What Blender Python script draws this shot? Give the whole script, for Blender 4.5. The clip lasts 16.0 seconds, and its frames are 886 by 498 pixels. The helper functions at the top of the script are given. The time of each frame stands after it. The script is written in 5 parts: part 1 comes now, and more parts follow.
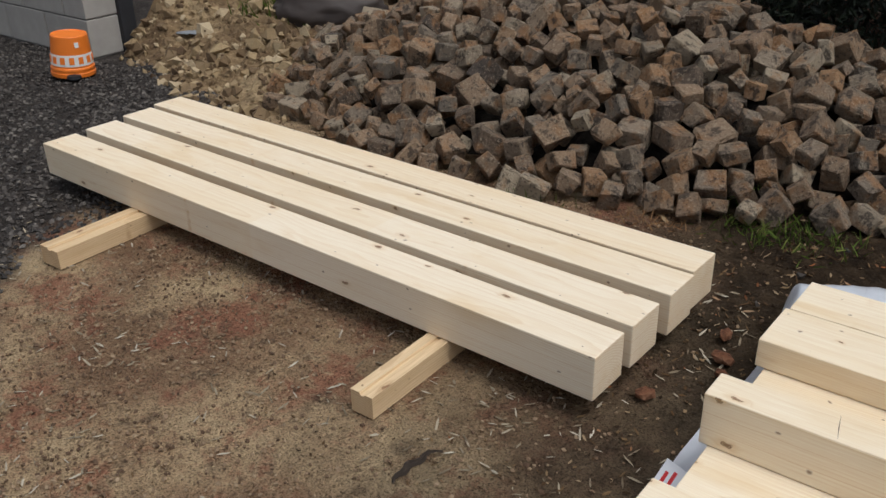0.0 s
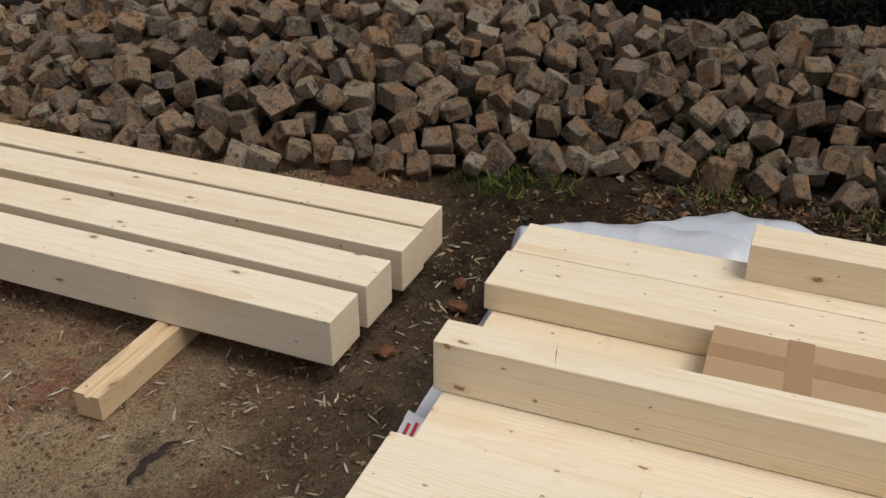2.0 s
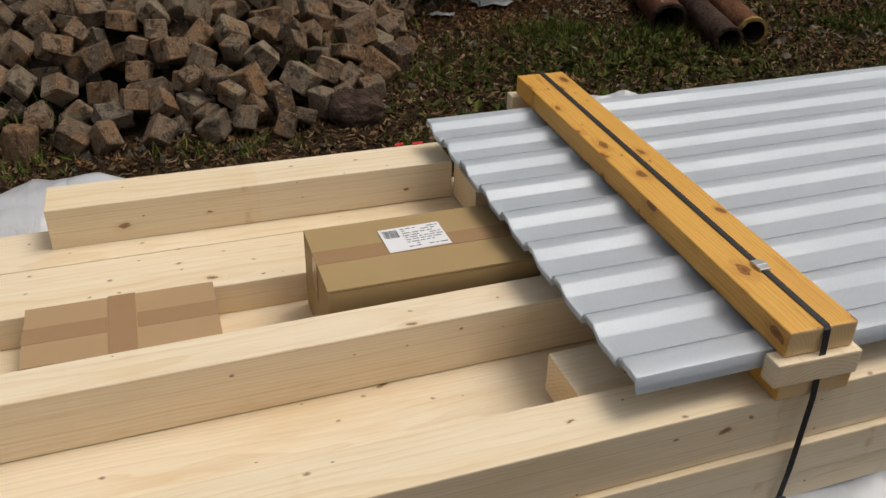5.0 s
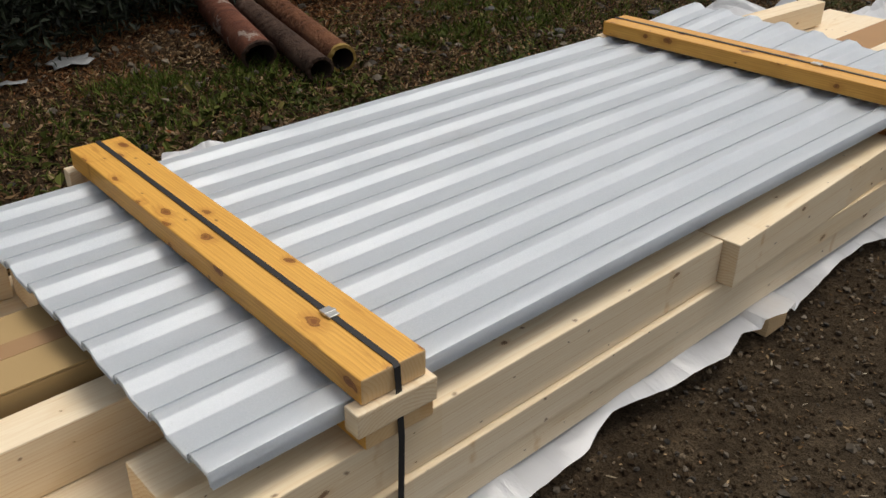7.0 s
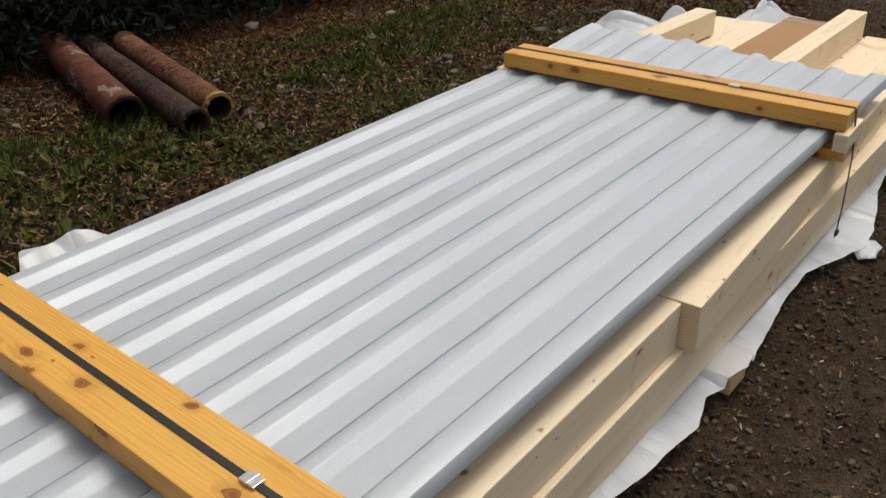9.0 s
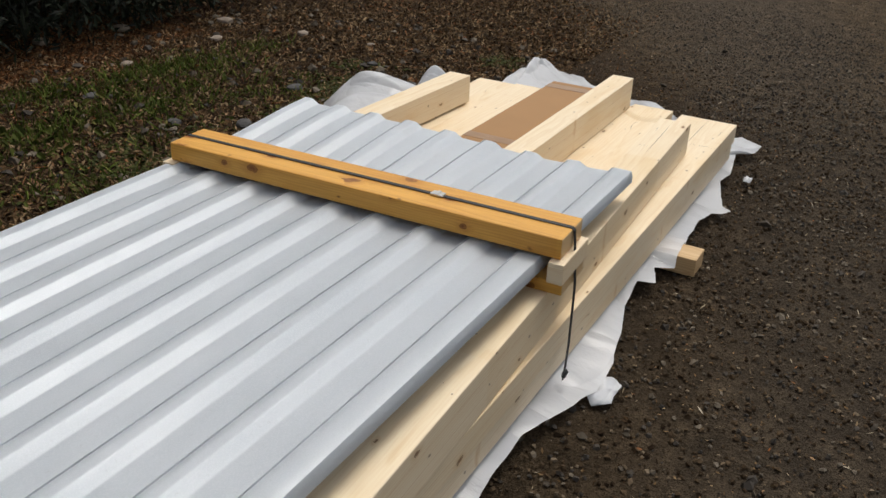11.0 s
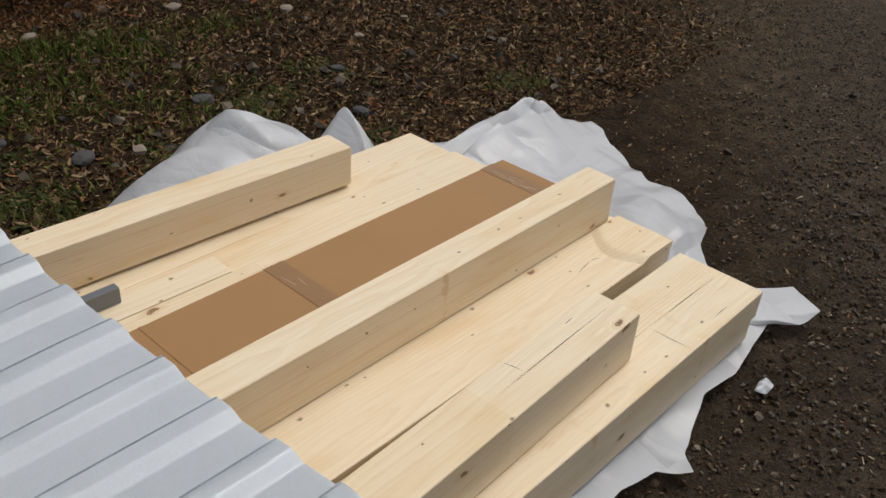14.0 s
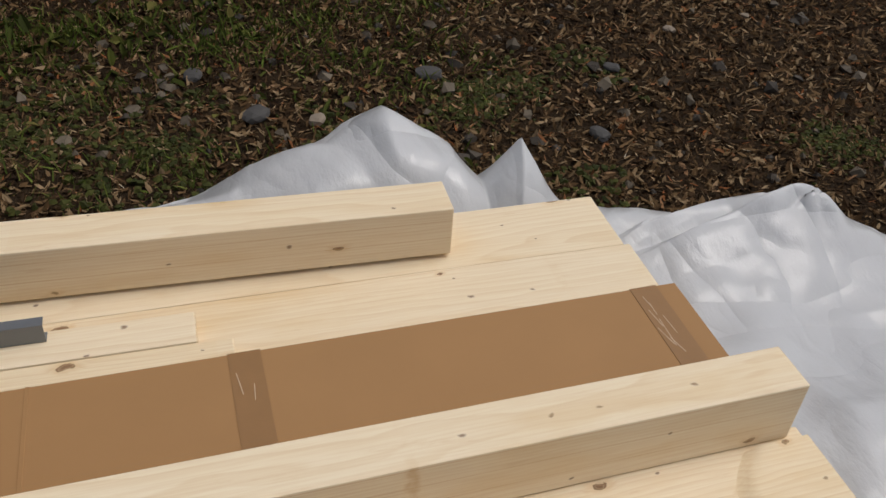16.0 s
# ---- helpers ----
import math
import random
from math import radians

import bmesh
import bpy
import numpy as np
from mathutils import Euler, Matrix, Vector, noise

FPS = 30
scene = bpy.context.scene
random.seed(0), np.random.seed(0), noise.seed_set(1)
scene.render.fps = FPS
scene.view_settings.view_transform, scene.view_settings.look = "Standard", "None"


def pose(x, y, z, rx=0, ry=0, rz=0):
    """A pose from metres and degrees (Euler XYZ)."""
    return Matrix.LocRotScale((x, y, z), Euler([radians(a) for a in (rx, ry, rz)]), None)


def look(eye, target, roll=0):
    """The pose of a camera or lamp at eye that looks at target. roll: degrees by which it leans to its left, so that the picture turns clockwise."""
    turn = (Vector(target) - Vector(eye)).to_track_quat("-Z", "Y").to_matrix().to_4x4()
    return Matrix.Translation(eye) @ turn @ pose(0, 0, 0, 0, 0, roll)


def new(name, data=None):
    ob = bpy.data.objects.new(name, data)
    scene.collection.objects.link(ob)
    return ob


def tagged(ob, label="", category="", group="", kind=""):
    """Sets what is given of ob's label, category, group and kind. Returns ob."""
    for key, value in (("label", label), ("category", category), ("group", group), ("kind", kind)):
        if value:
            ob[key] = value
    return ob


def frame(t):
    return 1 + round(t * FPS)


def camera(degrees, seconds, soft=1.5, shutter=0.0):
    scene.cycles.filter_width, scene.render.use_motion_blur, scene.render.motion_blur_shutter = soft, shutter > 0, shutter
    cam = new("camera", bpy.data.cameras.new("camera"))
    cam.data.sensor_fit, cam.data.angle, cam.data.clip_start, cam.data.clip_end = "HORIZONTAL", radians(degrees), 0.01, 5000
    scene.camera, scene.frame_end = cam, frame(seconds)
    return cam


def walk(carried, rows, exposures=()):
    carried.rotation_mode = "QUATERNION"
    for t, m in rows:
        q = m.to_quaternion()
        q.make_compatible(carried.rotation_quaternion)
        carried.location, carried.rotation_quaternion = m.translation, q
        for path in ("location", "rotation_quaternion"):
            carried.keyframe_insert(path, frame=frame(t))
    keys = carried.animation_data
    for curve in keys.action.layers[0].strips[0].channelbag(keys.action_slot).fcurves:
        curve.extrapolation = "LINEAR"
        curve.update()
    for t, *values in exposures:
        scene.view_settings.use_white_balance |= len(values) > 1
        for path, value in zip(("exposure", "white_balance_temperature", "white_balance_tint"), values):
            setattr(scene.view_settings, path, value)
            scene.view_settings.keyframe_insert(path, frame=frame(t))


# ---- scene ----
cam = camera(52.8, 16.0)
PATH = [
    (0, (-0.223, -0.267, 1.459), (-1.337, 1.124, 0.551), -1.3),
    (0.5, (-0.225, -0.27, 1.457), (-1.321, 1.134, 0.546), -0.9),
    (1, (-0.221, -0.261, 1.451), (-1.297, 1.15, 0.527), -1.1),
    (1.5, (-0.191, -0.233, 1.432), (-1.165, 1.24, 0.492), -1.4),
    (2, (-0.147, -0.194, 1.418), (-0.799, 1.434, 0.456), 0.1),
    (2.5, (-0.101, -0.159, 1.399), (-0.455, 1.545, 0.413), 0.7),
    (3, (-0.056, -0.14, 1.379), (-0.182, 1.578, 0.363), 0.2),
    (3.5, (-0.029, -0.129, 1.371), (0.015, 1.58, 0.334), 0.1),
    (3.7, (-0.016, -0.124, 1.375), (0.091, 1.578, 0.33), 0.2),
    (5.8, (0.22, -0.049, 1.365), (1.05, 1.453, 0.337), 1.7),
    (6, (0.251, -0.05, 1.367), (1.137, 1.421, 0.342), 1.7),
    (6.5, (0.327, -0.057, 1.358), (1.383, 1.311, 0.353), 1.5),
    (7, (0.381, -0.067, 1.373), (1.563, 1.218, 0.398), 0.7),
    (7.5, (0.469, -0.028, 1.361), (1.743, 1.178, 0.401), 1.2),
    (8, (0.478, 0.025, 1.357), (1.774, 1.209, 0.397), 1.8),
    (8.5, (0.509, 0.156, 1.37), (1.811, 1.332, 0.409), 0.8),
    (9, (0.575, 0.235, 1.381), (1.934, 1.348, 0.426), -1.2),
    (9.5, (0.773, 0.237, 1.376), (2.244, 1.232, 0.458), -1.1),
    (10, (1.004, 0.207, 1.381), (2.545, 1.131, 0.504), 0.1),
    (10.2, (1.071, 0.219, 1.373), (2.641, 1.103, 0.506), 1.3),
    (12.3, (2.247, 0.212, 1.395), (3.724, 1.15, 0.427), 3.3),
    (12.5, (2.362, 0.236, 1.411), (3.807, 1.211, 0.431), 3.3),
    (13, (2.637, 0.229, 1.417), (4.041, 1.243, 0.417), 2.3),
    (13.5, (2.946, 0.182, 1.44), (4.28, 1.251, 0.401), 4.0),
    (14, (3.207, 0.285, 1.402), (4.484, 1.389, 0.33), 4.3),
    (14.5, (3.466, 0.359, 1.397), (4.611, 1.569, 0.29), 1.7),
    (15, (3.732, 0.381, 1.38), (4.597, 1.754, 0.211), 2.4),
    (15.5, (3.944, 0.433, 1.372), (4.601, 1.889, 0.168), 3.7),
    (16, (4.18, 0.567, 1.356), (4.695, 2.045, 0.11), 4.5),
]
walk(cam, [(t, look(eye, target, roll)) for t, eye, target, roll in PATH],
     [(0.0, -0.20, 6000, 10), (1.5, -0.26, 6200, 10), (3.5, -0.47, 6600, 11), (6.0, -0.23, 6900, 11), (8.0, -0.13, 6850, 10), (10.0, -0.12, 6850, 10), (12.5, -0.27, 6500, 10), (14.5, -0.49, 6650, 11), (16.0, -0.55, 6600, 12)])

# ---- world, sun, exposure ----
world = bpy.data.worlds.new("world")
scene.world = world
world.use_nodes = True
wn, wl = world.node_tree.nodes, world.node_tree.links
sky = wn.new("ShaderNodeTexSky")
sky.sky_type = "NISHITA"
sky.sun_disc = False
sky.sun_elevation, sky.sun_rotation = radians(66), radians(90)
sky.air_density, sky.dust_density = 1.0, 4.0
hsv = wn.new("ShaderNodeHueSaturation")
hsv.inputs["Saturation"].default_value = 0.38
wl.new(sky.outputs[0], hsv.inputs["Color"])
wl.new(hsv.outputs[0], wn["Background"].inputs["Color"])
wn["Background"].inputs["Strength"].default_value = 0.142
sun = new("sun", bpy.data.lights.new("sun", "SUN"))
sun.data.energy, sun.data.angle, sun.data.color = 1.5, radians(26), (1.0, 0.97, 0.92)
sun.matrix_world = look((3.1, 0.0, 7.0), (0, 0, 0))


# ---- materials ----
class Nodes:
    """A short way to wire a node material."""

    def __init__(self, name):
        self.mat = bpy.data.materials.new(name)
        self.mat.use_nodes = True
        self.t = self.mat.node_tree
        self.bsdf = self.t.nodes["Principled BSDF"]

    def node(self, kind, **inputs):
        n = self.t.nodes.new(kind)
        for key, value in inputs.items():
            self.put(n, int(key[1:]) if key[0] == "i" and key[1:].isdigit() else key, value)
        return n

    def put(self, n, key, value):
        if isinstance(value, bpy.types.NodeSocket):
            self.t.links.new(value, n.inputs[key])
        else:
            n.inputs[key].default_value = value

    def math(self, op, a, b=0.0, c=0.0, clamp=False):
        n = self.node("ShaderNodeMath", i0=a, i1=b, i2=c)
        n.operation, n.use_clamp = op, clamp
        return n.outputs[0]

    def vec(self, op, a, b=(0, 0, 0), scale=1.0):
        n = self.node("ShaderNodeVectorMath", i0=a, i1=b)
        n.operation = op
        if op == "SCALE":
            self.put(n, "Scale", scale)
        return n.outputs["Value" if op in ("LENGTH", "DISTANCE", "DOT_PRODUCT") else "Vector"]

    def mix(self, f, a, b, mode="MIX"):
        n = self.t.nodes.new("ShaderNodeMix")
        n.data_type, n.blend_type = "RGBA", mode
        self.put(n, 0, f), self.put(n, 6, a), self.put(n, 7, b)
        return n.outputs[2]

    def noise(self, p, scale, detail=4.0, rough=0.55, out="Fac"):
        n = self.node("ShaderNodeTexNoise", Vector=p, Scale=scale, Detail=detail, Roughness=rough)
        return n.outputs[out]

    def range(self, v, a, b, lo=0.0, hi=1.0):
        n = self.t.nodes.new("ShaderNodeMapRange")
        n.interpolation_type = "SMOOTHSTEP"
        for k, x in enumerate((v, a, b, lo, hi)):
            self.put(n, k, x)
        return n.outputs[0]

    def ramp(self, f, stops):
        n = self.node("ShaderNodeValToRGB", i0=f)
        e = n.color_ramp.elements
        while len(e) < len(stops):
            e.new(0.5)
        for k, (p, c) in enumerate(stops):
            e[k].position, e[k].color = p, (*c, 1)
        return n.outputs[0]

    def bump(self, h, strength=0.5, dist=0.005):
        n = self.node("ShaderNodeBump", Height=h, Strength=strength, Distance=dist)
        self.t.links.new(n.outputs[0], self.bsdf.inputs["Normal"])

    def coord(self, out="Object"):
        return self.t.nodes.new("ShaderNodeTexCoord").outputs[out]

    def rand(self):
        return self.t.nodes.new("ShaderNodeObjectInfo").outputs["Random"]

    def island(self):
        return self.t.nodes.new("ShaderNodeNewGeometry").outputs["Random Per Island"]

    def xyz(self, v):
        return self.node("ShaderNodeSeparateXYZ", i0=v).outputs

    def join(self, x, y, z):
        return self.node("ShaderNodeCombineXYZ", i0=x, i1=y, i2=z).outputs[0]

    def done(self, colour, rough=0.6, metal=0.0, spec=0.5):
        for key, value in (("Base Color", colour), ("Roughness", rough), ("Metallic", metal), ("Specular IOR Level", spec)):
            if isinstance(value, tuple) and len(value) == 3:
                value = (*value, 1)
            self.put(self.bsdf, key, value)
        return self.mat


def wood(name, light, mid, dark, knot, contrast=1.0, rough=0.62, knots=1.0, pick=0.62, pins=1.0, seam=0.0, cells=(4.0, 8.5), least=0.0, end=None):
    """Sawn softwood: rings about the length (local x), streaks, knots."""
    m = Nodes(name)
    r = m.rand()
    p = m.coord()
    q = m.vec("ADD", p, m.join(m.math("MULTIPLY", r, 13.0), m.math("MULTIPLY_ADD", r, 2.3, 0.0), m.math("MULTIPLY", r, 5.1)))
    c = m.xyz(p)
    # knots, on the faces along the grain
    nrm = m.xyz(m.coord("Normal"))
    up = m.math("GREATER_THAN", m.math("ABSOLUTE", nrm[2]), 0.6)
    side = m.math("LESS_THAN", m.math("ABSOLUTE", nrm[0]), 0.6)
    qc = m.xyz(q)
    across = m.math("ADD", m.math("MULTIPLY", qc[1], up), m.math("MULTIPLY", m.math("ADD", qc[2], 9.0), m.math("SUBTRACT", 1.0, up)))
    warp = m.math("MULTIPLY_ADD", m.noise(q, 38.0, 3.0), 0.02, -0.01)
    across = m.math("ADD", across, warp)
    v = m.node("ShaderNodeTexVoronoi", Vector=m.join(m.math("MULTIPLY", m.math("ADD", qc[0], warp), cells[0]), m.math("MULTIPLY", across, cells[1]), 0.0), Scale=1.0)
    v.voronoi_dimensions = "2D"
    size = m.range(m.xyz(v.outputs["Color"])[0], pick, 1.0, 0.0, 0.10 * knots)
    size = m.math("ADD", size, m.math("MULTIPLY", m.math("GREATER_THAN", m.xyz(v.outputs["Color"])[0], pick), least))
    near = m.math("DIVIDE", v.outputs["Distance"], m.math("MAXIMUM", size, 0.001))
    kn = m.math("MULTIPLY", m.math("MULTIPLY", m.range(near, 0.82, 1.04, 1.0, 0.0), m.range(m.math("ABSOLUTE", m.math("SUBTRACT", near, 0.62)), 0.0, 0.22, 0.72, 1.0)), side)
    halo = m.math("MULTIPLY", m.range(near, 0.8, 2.8, 1.0, 0.0), side)
    v2 = m.node("ShaderNodeTexVoronoi", Vector=m.join(m.math("MULTIPLY", qc[0], 9.0), m.math("MULTIPLY", across, 15.0), 3.0), Scale=1.0)
    v2.voronoi_dimensions = "2D"
    pin = m.math("MULTIPLY", m.math("MULTIPLY", m.range(v2.outputs["Distance"], 0.015, m.range(m.xyz(v2.outputs["Color"])[2], 0.0, 1.0, 0.03 * pins, 0.075 * pins), 1.0, 0.0), m.math("GREATER_THAN", m.xyz(v2.outputs["Color"])[1], 0.72)), side)
    # brown streaks where a branch runs through, on the upright faces
    sx = m.math("ADD", m.math("MULTIPLY", qc[0], 2.3), m.math("MULTIPLY", warp, 3.0))
    cell = m.node("ShaderNodeTexWhiteNoise", Vector=m.join(m.math("FLOOR", sx), r, 0.0)).outputs["Value"]
    gap = m.math("ABSOLUTE", m.math("SUBTRACT", m.math("FRACT", sx), 0.5))
    streak = m.math("MULTIPLY", m.range(gap, 0.006, 0.034, 1.0, 0.0), m.math("GREATER_THAN", cell, 0.6))
    streak = m.math("MULTIPLY", m.math("MULTIPLY", streak, m.math("SUBTRACT", side, m.math("MULTIPLY", up, 0.75))), m.range(m.noise(q, 24.0, 3.0), 0.38, 0.62))
    # growth rings about an off-centre pith
    wob = m.noise(m.vec("MULTIPLY", q, (1.1, 5.0, 5.0)), 1.0, 3.0)
    wob2 = m.noise(m.vec("MULTIPLY", q, (6.0, 30.0, 30.0)), 1.0, 2.0)
    dy = m.math("ADD", c[1], m.math("MULTIPLY_ADD", r, 0.13, -0.09))
    dz = m.math("ADD", c[2], m.math("MULTIPLY_ADD", m.math("FRACT", m.math("MULTIPLY", r, 7.7)), 0.16, -0.02))
    rad = m.vec("LENGTH", m.join(0.0, dy, dz))
    rad = m.math("ADD", rad, m.math("MULTIPLY", wob, 0.05))
    rad = m.math("ADD", rad, m.math("MULTIPLY", wob2, 0.004))
    rad = m.math("ADD", rad, m.math("MULTIPLY", halo, 0.006))
    saw = m.math("FRACT", m.math("MULTIPLY", rad, 135.0))
    ring = m.math("MULTIPLY", m.math("POWER", saw, 2.2), m.range(saw, 0.9, 1.0, 1.0, 0.0))
    fine = m.noise(m.vec("MULTIPLY", q, (9.0, 260.0, 260.0)), 1.0, 2.0)
    broad = m.noise(m.vec("MULTIPLY", q, (0.7, 16.0, 16.0)), 1.0, 4.0, 0.6)
    # lengths of board that are glued end to end
    seg = m.node("ShaderNodeTexWhiteNoise", Vector=m.join(m.math("FLOOR", m.math("MULTIPLY_ADD", c[0], 0.75, m.math("MULTIPLY", r, 9.0))), r, 0.0))
    tone = m.math("ADD", m.math("MULTIPLY", broad, 0.55), m.math("MULTIPLY", m.node("ShaderNodeSeparateXYZ", i0=seg.outputs["Color"]).outputs[0], 0.26))
    col = m.mix(m.range(tone, 0.3, 0.85), (*light, 1), (*mid, 1))
    col = m.mix(m.math("MULTIPLY", ring, m.math("MULTIPLY_ADD", broad, 0.75 * contrast, -0.08 * contrast), clamp=True), col, (*dark, 1))
    col = m.mix(m.math("MULTIPLY", m.range(fine, 0.3, 0.75), 0.22 * contrast), col, (*dark, 1))
    col = m.mix(m.math("MULTIPLY", halo, 0.36), col, (*dark, 1))
    col = m.mix(m.math("MULTIPLY", kn, 0.85), col, (*knot, 1))
    col = m.mix(m.math("MULTIPLY", pin, 0.75), col, (knot[0] * 0.8, knot[1] * 0.75, knot[2] * 0.7, 1))
    col = m.mix(m.math("MULTIPLY", m.math("SUBTRACT", 1.0, side), m.math("MULTIPLY_ADD", ring, 0.4, 0.1)), col, (*dark, 1))
    if end:
        # raw wood at the cut ends
        col = m.mix(m.math("MULTIPLY", m.math("SUBTRACT", 1.0, side), m.math("MULTIPLY_ADD", ring, -0.3, 0.9)), col, (*end, 1))
    stain = m.noise(m.vec("MULTIPLY", q, (2.6, 11.0, 11.0)), 1.0, 5.0)
    col = m.mix(m.range(stain, 0.5, 0.78, 0.0, 0.45), col, (0.5 * (dark[0] + mid[0]), 0.5 * (dark[1] + mid[1]) * 0.97, 0.5 * (dark[2] + mid[2]) * 0.85, 1))
    col = m.mix(m.range(m.noise(m.vec("MULTIPLY", q, (5.0, 34.0, 34.0)), 1.0, 5.0, 0.65), 0.6, 0.78, 0.0, 0.5 * contrast), col, (*dark, 1))
    col = m.mix(m.math("MULTIPLY", streak, 0.55), col, (*dark, 1))
    if seam:
        # glue lines between the layers, on the upright faces
        lay = m.math("ABSOLUTE", m.math("SUBTRACT", m.math("FRACT", m.math("MULTIPLY_ADD", c[2], 1.0 / seam, 0.5)), 0.5))
        line = m.math("MULTIPLY", m.range(lay, 0.010, 0.028, 1.0, 0.0), m.math("SUBTRACT", 1.0, up))
        col = m.mix(m.math("MULTIPLY", line, 0.45), col, (*dark, 1))
    m.bump(m.math("ADD", m.math("MULTIPLY", ring, 0.3), fine), 0.25, 0.0015)
    return m.done(col, rough, 0.0, 0.3)


SPRUCE = wood("spruce", (0.86, 0.742, 0.548), (0.787, 0.62, 0.38), (0.61, 0.385, 0.16), (0.17, 0.075, 0.03), 0.85, knots=0.62, pick=0.5, pins=1.15, seam=0.0415)
PLANED = wood("planed_spruce", (0.86, 0.745, 0.56), (0.79, 0.625, 0.395), (0.61, 0.385, 0.165), (0.17, 0.075, 0.03), 0.85, knots=0.62, pick=0.5, pins=1.15, seam=0.0415)
HONEY = wood("yellow_treated_wood", (0.77, 0.43, 0.095), (0.65, 0.31, 0.055), (0.37, 0.135, 0.02), (0.16, 0.045, 0.012), 1.1, 0.45, 0.6, 0.45, 1.2, 0.0, (7.0, 12.0), 0.085, (0.66, 0.48, 0.27))
BEARER = wood("bearer_wood", (0.74, 0.56, 0.33), (0.55, 0.35, 0.16), (0.36, 0.19, 0.08), (0.17, 0.075, 0.03), 1.2)


def metal_sheet():
    """Aluminium-zinc coated sheet: bright satin metal, fine crystal speckle, faint dust."""
    m = Nodes("galvanised_sheet")
    p = m.coord()
    dust = m.noise(m.vec("MULTIPLY", p, (2.0, 9.0, 9.0)), 1.0, 6.0)
    span = m.noise(p, 300.0, 3.0, 0.7)
    fleck = m.noise(p, 90.0, 4.0, 0.7)
    blot = m.noise(p, 4.0, 5.0)
    col = m.mix(m.range(dust, 0.35, 0.75), (0.83, 0.875, 0.912, 1), (0.76, 0.81, 0.852, 1))
    col = m.mix(m.range(span, 0.40, 0.70, 0.0, 0.55), col, (0.89, 0.925, 0.965, 1))
    col = m.mix(m.range(fleck, 0.60, 0.74, 0.0, 0.28), col, (0.62, 0.64, 0.66, 1))
    col = m.mix(m.range(blot, 0.62, 0.82, 0.0, 0.22), col, (0.64, 0.63, 0.61, 1))
    m.bump(m.math("ADD", span, fleck), 0.10, 0.0012)
    return m.done(col, m.range(dust, 0.3, 0.8, 0.42, 0.54), 0.16, 0.38)


def plain(name, colour, rough=0.6, metal=0.0, spread=0.12, scale=30.0, bump=0.15):
    m = Nodes(name)
    p = m.coord()
    a = m.noise(p, scale, 5.0)
    b = m.noise(p, scale * 0.13, 3.0)
    f = m.math("MULTIPLY_ADD", m.math("ADD", a, b), spread, 1.0 - spread)
    col = m.vec("SCALE", colour, scale=f)
    m.bump(a, bump, 0.003)
    return m.done(col, rough, metal)


def film_material():
    m = Nodes("white_film")
    p = m.coord()
    b = m.noise(m.vec("MULTIPLY", p, (22.0, 9.0, 15.0)), 1.0, 5.0, 0.65)
    dirt = m.noise(p, 3.0, 6.0, 0.65)
    col = m.mix(m.range(dirt, 0.55, 0.8, 0.0, 0.35), (0.86, 0.885, 0.915, 1), (0.69, 0.685, 0.67, 1))
    # creases between smooth facets, running two ways, with finer ones over them
    crease = None
    for stretch, size, weight in (((1.4, 4.2, 3.0), 1.0, 1.0), ((4.4, 1.3, 3.0), 1.0, 1.0), ((5.0, 3.0, 8.0), 2.0, 0.14)):
        n = m.noise(m.vec("MULTIPLY", p, stretch), size, 1.5, 0.4)
        line = m.math("MULTIPLY", m.math("POWER", m.math("ABSOLUTE", m.math("SUBTRACT", n, 0.5)), 0.9), weight)
        crease = line if crease is None else m.math("ADD", crease, line)
    m.bump(m.math("ADD", crease, m.math("MULTIPLY", b, 0.07)), 0.85, 0.07)
    m.done(col, 0.22, 0.0, 0.55)
    # thin film lets part of the light through
    thin = m.node("ShaderNodeBsdfTranslucent", Color=col, Normal=m.bsdf.inputs["Normal"].links[0].from_socket)
    both = m.node("ShaderNodeMixShader", i0=0.38, i1=m.bsdf.outputs[0], i2=thin.outputs[0])
    m.t.links.new(both.outputs[0], m.t.nodes["Material Output"].inputs["Surface"])
    return m.mat


def stone(name, island):
    m = Nodes(name)
    r = m.island() if island else m.rand()
    p = m.coord()
    p = m.vec("SCALE", p, scale=1.0 if island else 0.11)
    q = m.vec("ADD", p, m.join(m.math("MULTIPLY", r, 31.0), m.math("MULTIPLY", r, 17.0), 0.0))
    base = m.ramp(r, [(0.0, (0.075, 0.058, 0.045)), (0.14, (0.28, 0.19, 0.115)), (0.30, (0.17, 0.14, 0.105)), (0.45, (0.29, 0.195, 0.118)), (0.58, (0.11, 0.08, 0.056)), (0.72, (0.35, 0.28, 0.19)), (0.86, (0.22, 0.165, 0.115)), (1.0, (0.31, 0.18, 0.09))])
    n1, n2, n3 = m.noise(q, 11.0, 5.0), m.noise(q, 75.0, 6.0, 0.7), m.noise(q, 21.0, 5.0, 0.62)
    col = m.mix(m.range(n1, 0.48, 0.66, 0.0, 0.75), base, (0.27, 0.135, 0.055, 1))
    col = m.mix(m.range(n3, 0.52, 0.62, 0.0, 0.78), col, (0.045, 0.035, 0.027, 1))
    col = m.mix(m.range(n2, 0.53, 0.66, 0.0, 0.65), col, (0.42, 0.335, 0.225, 1))
    col = m.mix(m.range(n2, 0.44, 0.34, 0.0, 0.7), col, (0.03, 0.023, 0.018, 1))
    m.bump(m.math("ADD", n2, m.math("MULTIPLY", n3, 1.2)), 0.9, 0.018)
    return m.done(col, 0.8, 0.0, 0.2)


